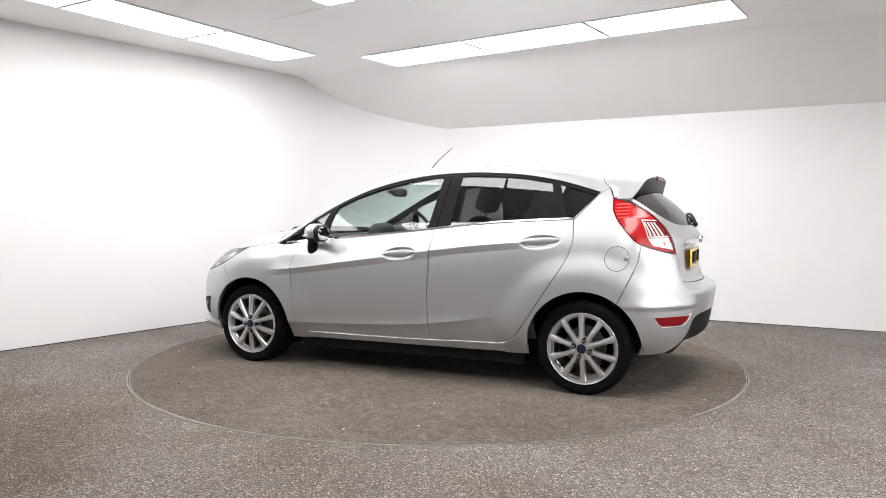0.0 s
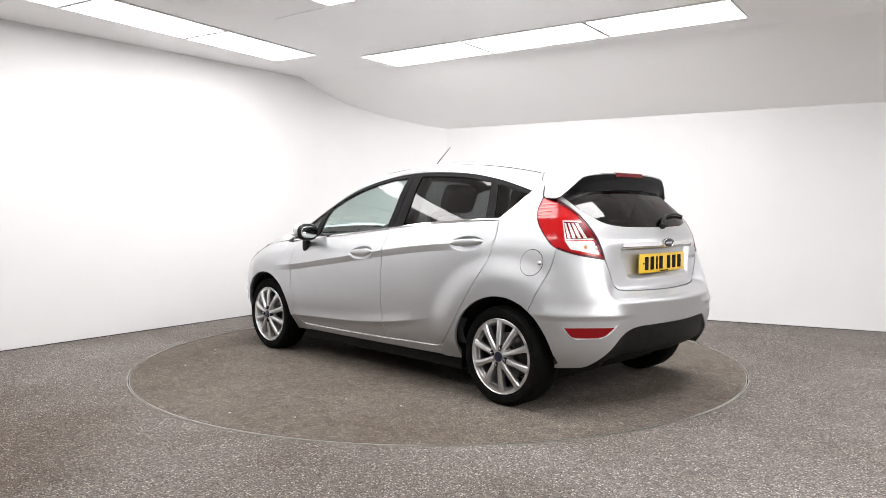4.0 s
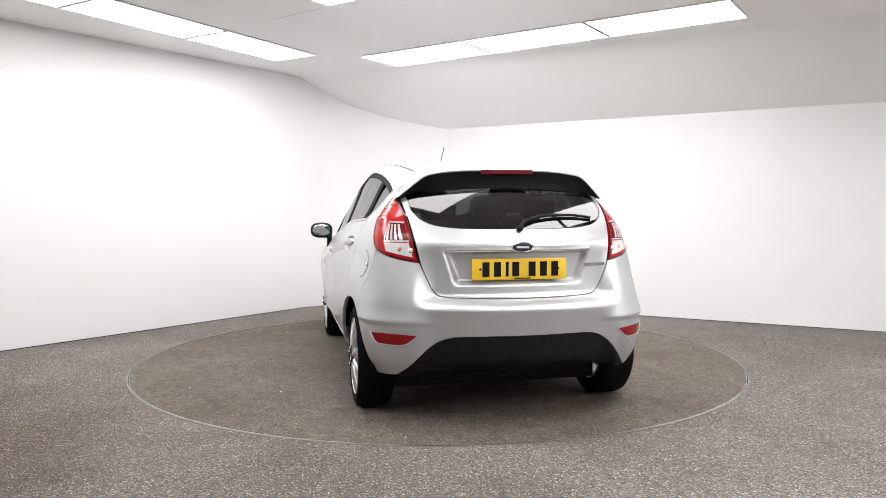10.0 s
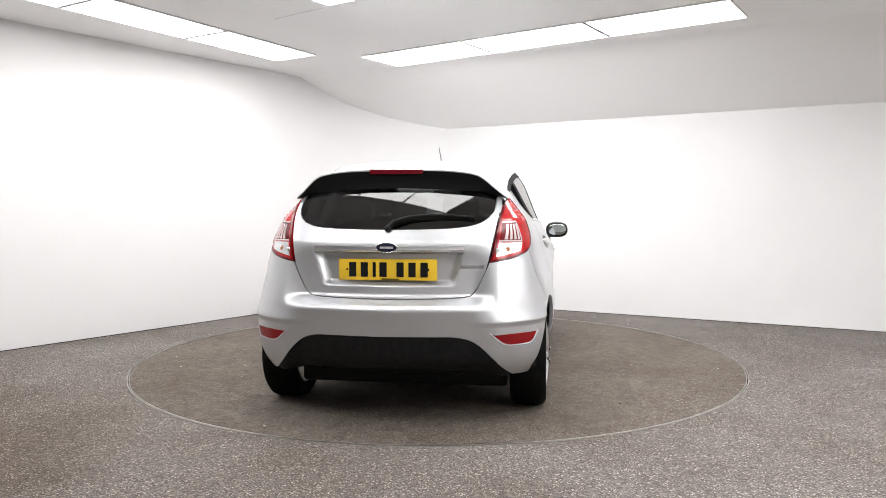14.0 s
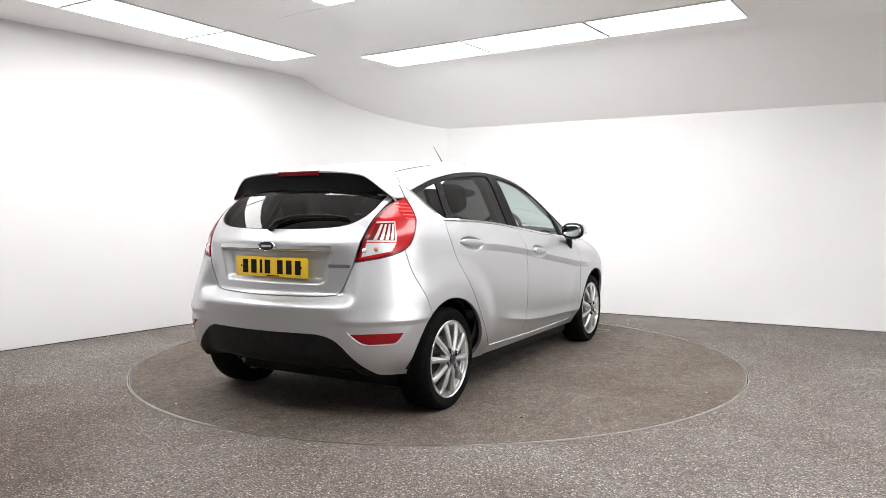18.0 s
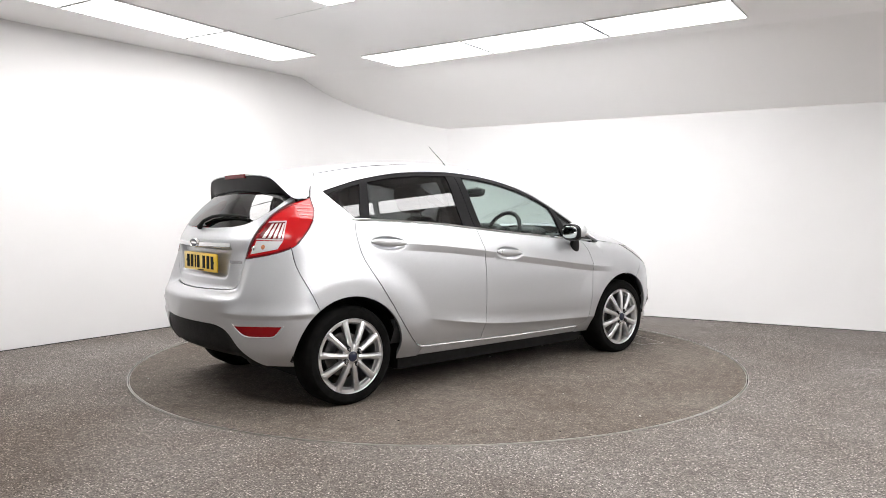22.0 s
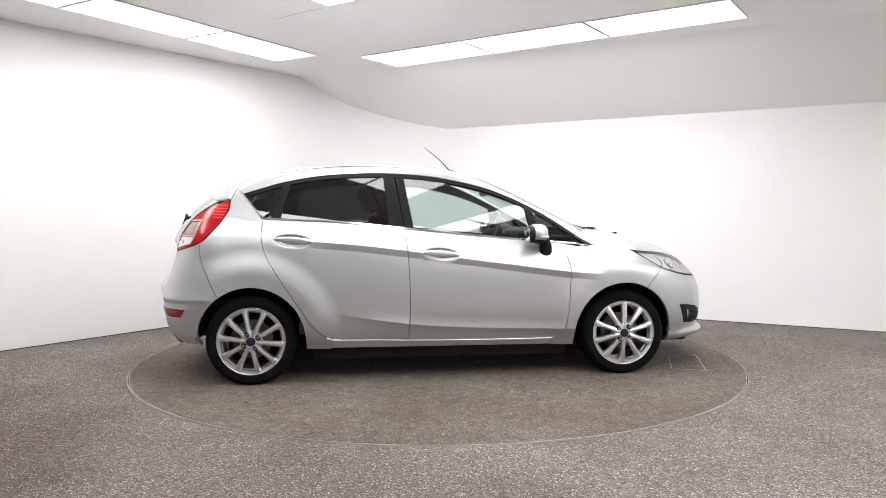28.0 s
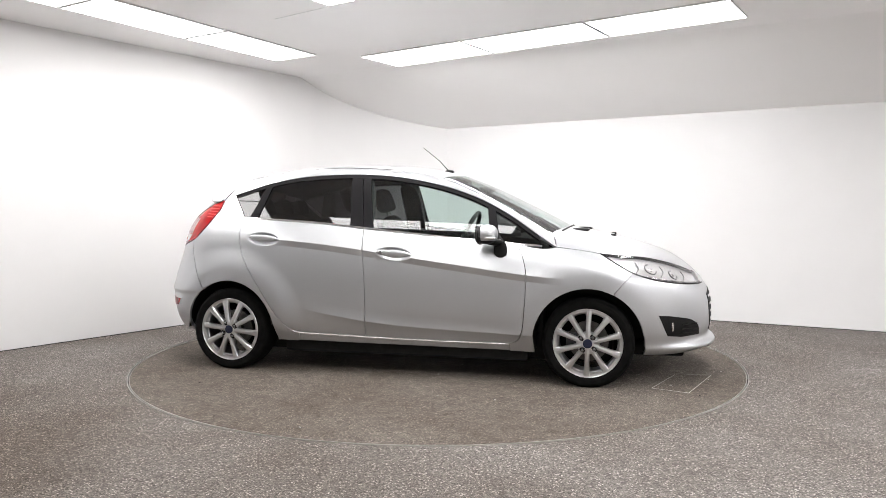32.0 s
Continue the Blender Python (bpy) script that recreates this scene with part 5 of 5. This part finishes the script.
def seat(x, y, width, rear=False):
    """A seat with a leaning back and a head restraint on two steel posts; x is the foot of its back."""
    lean = 22 if not rear else 18
    base = part("rear_seat" if rear else "front_seat", blob((x + 0.22, y, 0.50), (0.27, width, 0.10), 4.0), CLOTH, car, "dark cloth car seat")
    m = pose(x, y, 0.52) @ pose(0, 0, 0, 0, -lean, 0)
    bm = blob((0, 0, 0.29), (0.065, width * 0.96, 0.31), 3.6)
    for v in bm.verts:
        k = (v.co.z - 0.29) / 0.31
        v.co.y *= 1 - 0.16 * max(0, k) ** 2
    bmesh.ops.transform(bm, matrix=m, verts=bm.verts)
    part("backrest", bm, CLOTH, base)
    heads = [(0.0, 0.135)] if not rear else [(0.31, 0.105), (-0.31, 0.105), (0.0, 0.105)]
    top = 0.60 if not rear else 0.54
    for dy, w in heads:
        hh = 0.088 if not rear else 0.062
        bm = blob((0.0, dy, top + 0.045 + hh), (0.055, w, hh * 1.08), 4.6)
        bmesh.ops.transform(bm, matrix=m, verts=bm.verts)
        part("head_restraint", bm, CLOTH, base, "dark cloth head restraint")
        for o in (0.05, -0.05):
            bm = tube([(0.0, dy + o, top - 0.06), (0.0, dy + o, top + 0.10)], 0.006, 8)
            bmesh.ops.transform(bm, matrix=m, verts=bm.verts)
            part("restraint_post", bm, CHROME, base, "steel post")


seat(-0.20, 0.355, 0.25)
seat(-0.20, -0.355, 0.25)
seat(-1.02, 0.0, 0.60, True)
bm = bmesh.new()
prof = [(0.99, 0.93), (0.80, 0.945), (0.62, 0.925), (0.53, 0.86), (0.52, 0.74), (0.60, 0.55), (0.95, 0.50), (1.02, 0.70)]
rows = [[bm.verts.new((x - 0.05 * (y / 0.62) ** 2, y, z)) for x, z in prof] for y in np.linspace(-0.66, 0.66, 13)]
for a, b in zip(rows, rows[1:]):
    for i in range(len(prof)):
        j = (i + 1) % len(prof)
        bm.faces.new((a[i], a[j], b[j], b[i]))
bm.faces.new(rows[0])
bm.faces.new(rows[-1][::-1])
dash = part("dashboard", bm, INNER, car, "dark moulded dashboard", sharp=60)
part("instrument_hood", blob((0.63, -0.36, 0.945), (0.13, 0.17, 0.055), 2.6), INNER, dash)
part("centre_stack", blob((0.58, 0.0, 0.90), (0.07, 0.15, 0.12), 3.5), INNER, dash)
bm = bmesh.new()
n, k = 36, 10
for i in range(n):
    a = 2 * math.pi * i / n
    for j in range(k):
        b = 2 * math.pi * j / k
        r = 0.172 + 0.015 * math.cos(b)
        bm.verts.new((0.015 * math.sin(b), r * math.cos(a), r * math.sin(a)))
bm.verts.ensure_lookup_table()
for i in range(n):
    for j in range(k):
        bm.faces.new([bm.verts[q] for q in (i * k + j, ((i + 1) % n) * k + j, ((i + 1) % n) * k + (j + 1) % k, i * k + (j + 1) % k)])
wheel_pose = pose(0.39, -0.355, 0.945, 0, 24, 0)
bmesh.ops.transform(bm, matrix=wheel_pose, verts=bm.verts)
steer = part("steering_wheel", bm, INNER, car, "dark steering wheel", sharp=80)
bm = blob((0.02, 0, 0), (0.03, 0.075, 0.06), 2.6)
box(bm, 0.0, -0.165, -0.018, 0.02, 0.165, 0.018)
box(bm, 0.0, -0.02, -0.165, 0.02, 0.02, 0.0)
bmesh.ops.transform(bm, matrix=wheel_pose, verts=bm.verts)
part("steering_hub", bm, INNER, steer)
mir = part("rear_view_mirror", blob((0.42, 0.0, 1.262), (0.022, 0.115, 0.034), 3.2), INNER, car, "dark rear-view mirror")
part("mirror_stem", tube([(0.43, 0, 1.27), (0.455, 0, 1.305)], 0.012, 8), INNER, mir)
part("sensor_housing", blob((0.475, 0.0, 1.275), (0.045, 0.05, 0.024)), INNER, mir)
part("cowl_panel", box(bmesh.new(), 0.98, -0.60, 0.88, 1.04, 0.60, 0.95), BLACK, car, "black panel under the windscreen")
part("bulkhead", box(bmesh.new(), 0.92, -0.66, 0.25, 0.95, 0.66, 0.90), BLACK, car)
part("boot_floor", box(bmesh.new(), -1.80, -0.58, 0.50, -1.10, 0.58, 0.53), INNER, car, "dark boot floor")
part("parcel_shelf", box(bmesh.new(), -1.70, -0.56, 0.955, -1.22, 0.56, 0.975), INNER, car, "dark parcel shelf")
part("bumper_beam", box(bmesh.new(), 1.50, -0.45, 0.20, 1.72, 0.45, 0.60, 0.05), BLACK, car)


# ---- the turntable ----
table = new("turntable")
tagged(table, "round brown stone-faced turntable set flush in the floor", "turntable")
bm = prism([(R_DISC * math.cos(2 * math.pi * k / 160), R_DISC * math.sin(2 * math.pi * k / 160)) for k in range(160)], -0.04, 0.0)
part("deck", bm, DISC, table)
bm = lathe([(R_DISC + 0.001, -0.03), (R_DISC + 0.001, 0.002), (R_DISC + 0.0055, 0.002), (R_DISC + 0.0055, -0.03)], 160, True)
bmesh.ops.rotate(bm, verts=bm.verts, matrix=Matrix.Rotation(radians(90), 3, "X"))
part("rim_strip", bm, TRIM_METAL, table, "thin worn metal rim of the turntable")


for (x0, y0), (x1, y1) in (((1.566, -0.744), (1.783, -0.82)), ((1.783, -0.82), (1.975, -0.27)), ((1.566, -0.744), (1.735, -0.314)), ((1.80, -0.30), (1.975, -0.27))):
    d = np.array((x1 - x0, y1 - y0))
    nrm = 0.0022 * np.array((-d[1], d[0])) / np.hypot(*d)
    a, b = np.array((x0, y0)), np.array((x1, y1))
    part("chalk_line", prism([tuple(q) for q in (a - nrm, b - nrm, b + nrm, a + nrm)], 0.0002, 0.0012), CHALK, table, "thin pale line marked on the deck")
rng = random.Random(5)
for k in range(46):
    a, r = rng.uniform(0, 2 * math.pi), 2.1 * math.sqrt(rng.random())
    s = rng.uniform(0.003, 0.008)
    bm = prism([(r * math.cos(a) + s * math.cos(t) * (1 + 0.5 * math.sin(3 * t)), r * math.sin(a) + s * math.sin(t)) for t in np.linspace(0, 2 * math.pi, 7)[:-1]], 0.0, 0.003)
    part("stone_chip", bm, CHALK if k % 4 else FRAME_BLACK, table, "", smooth=False)


# ---- movement ----
def motions():
    turns, rolls = [], []
    for k in range(33):
        a = -204.711 - 5.28845 * k
        turns.append((float(k), pose(0, 0, 0, 0, 0, a)))
        rolls.append((float(k), pose(0, 0, 0, 0, 0, a) @ pose(-0.0722, -0.0219, 0.0)))
    walk(table, turns)
    walk(car, rolls)


motions()
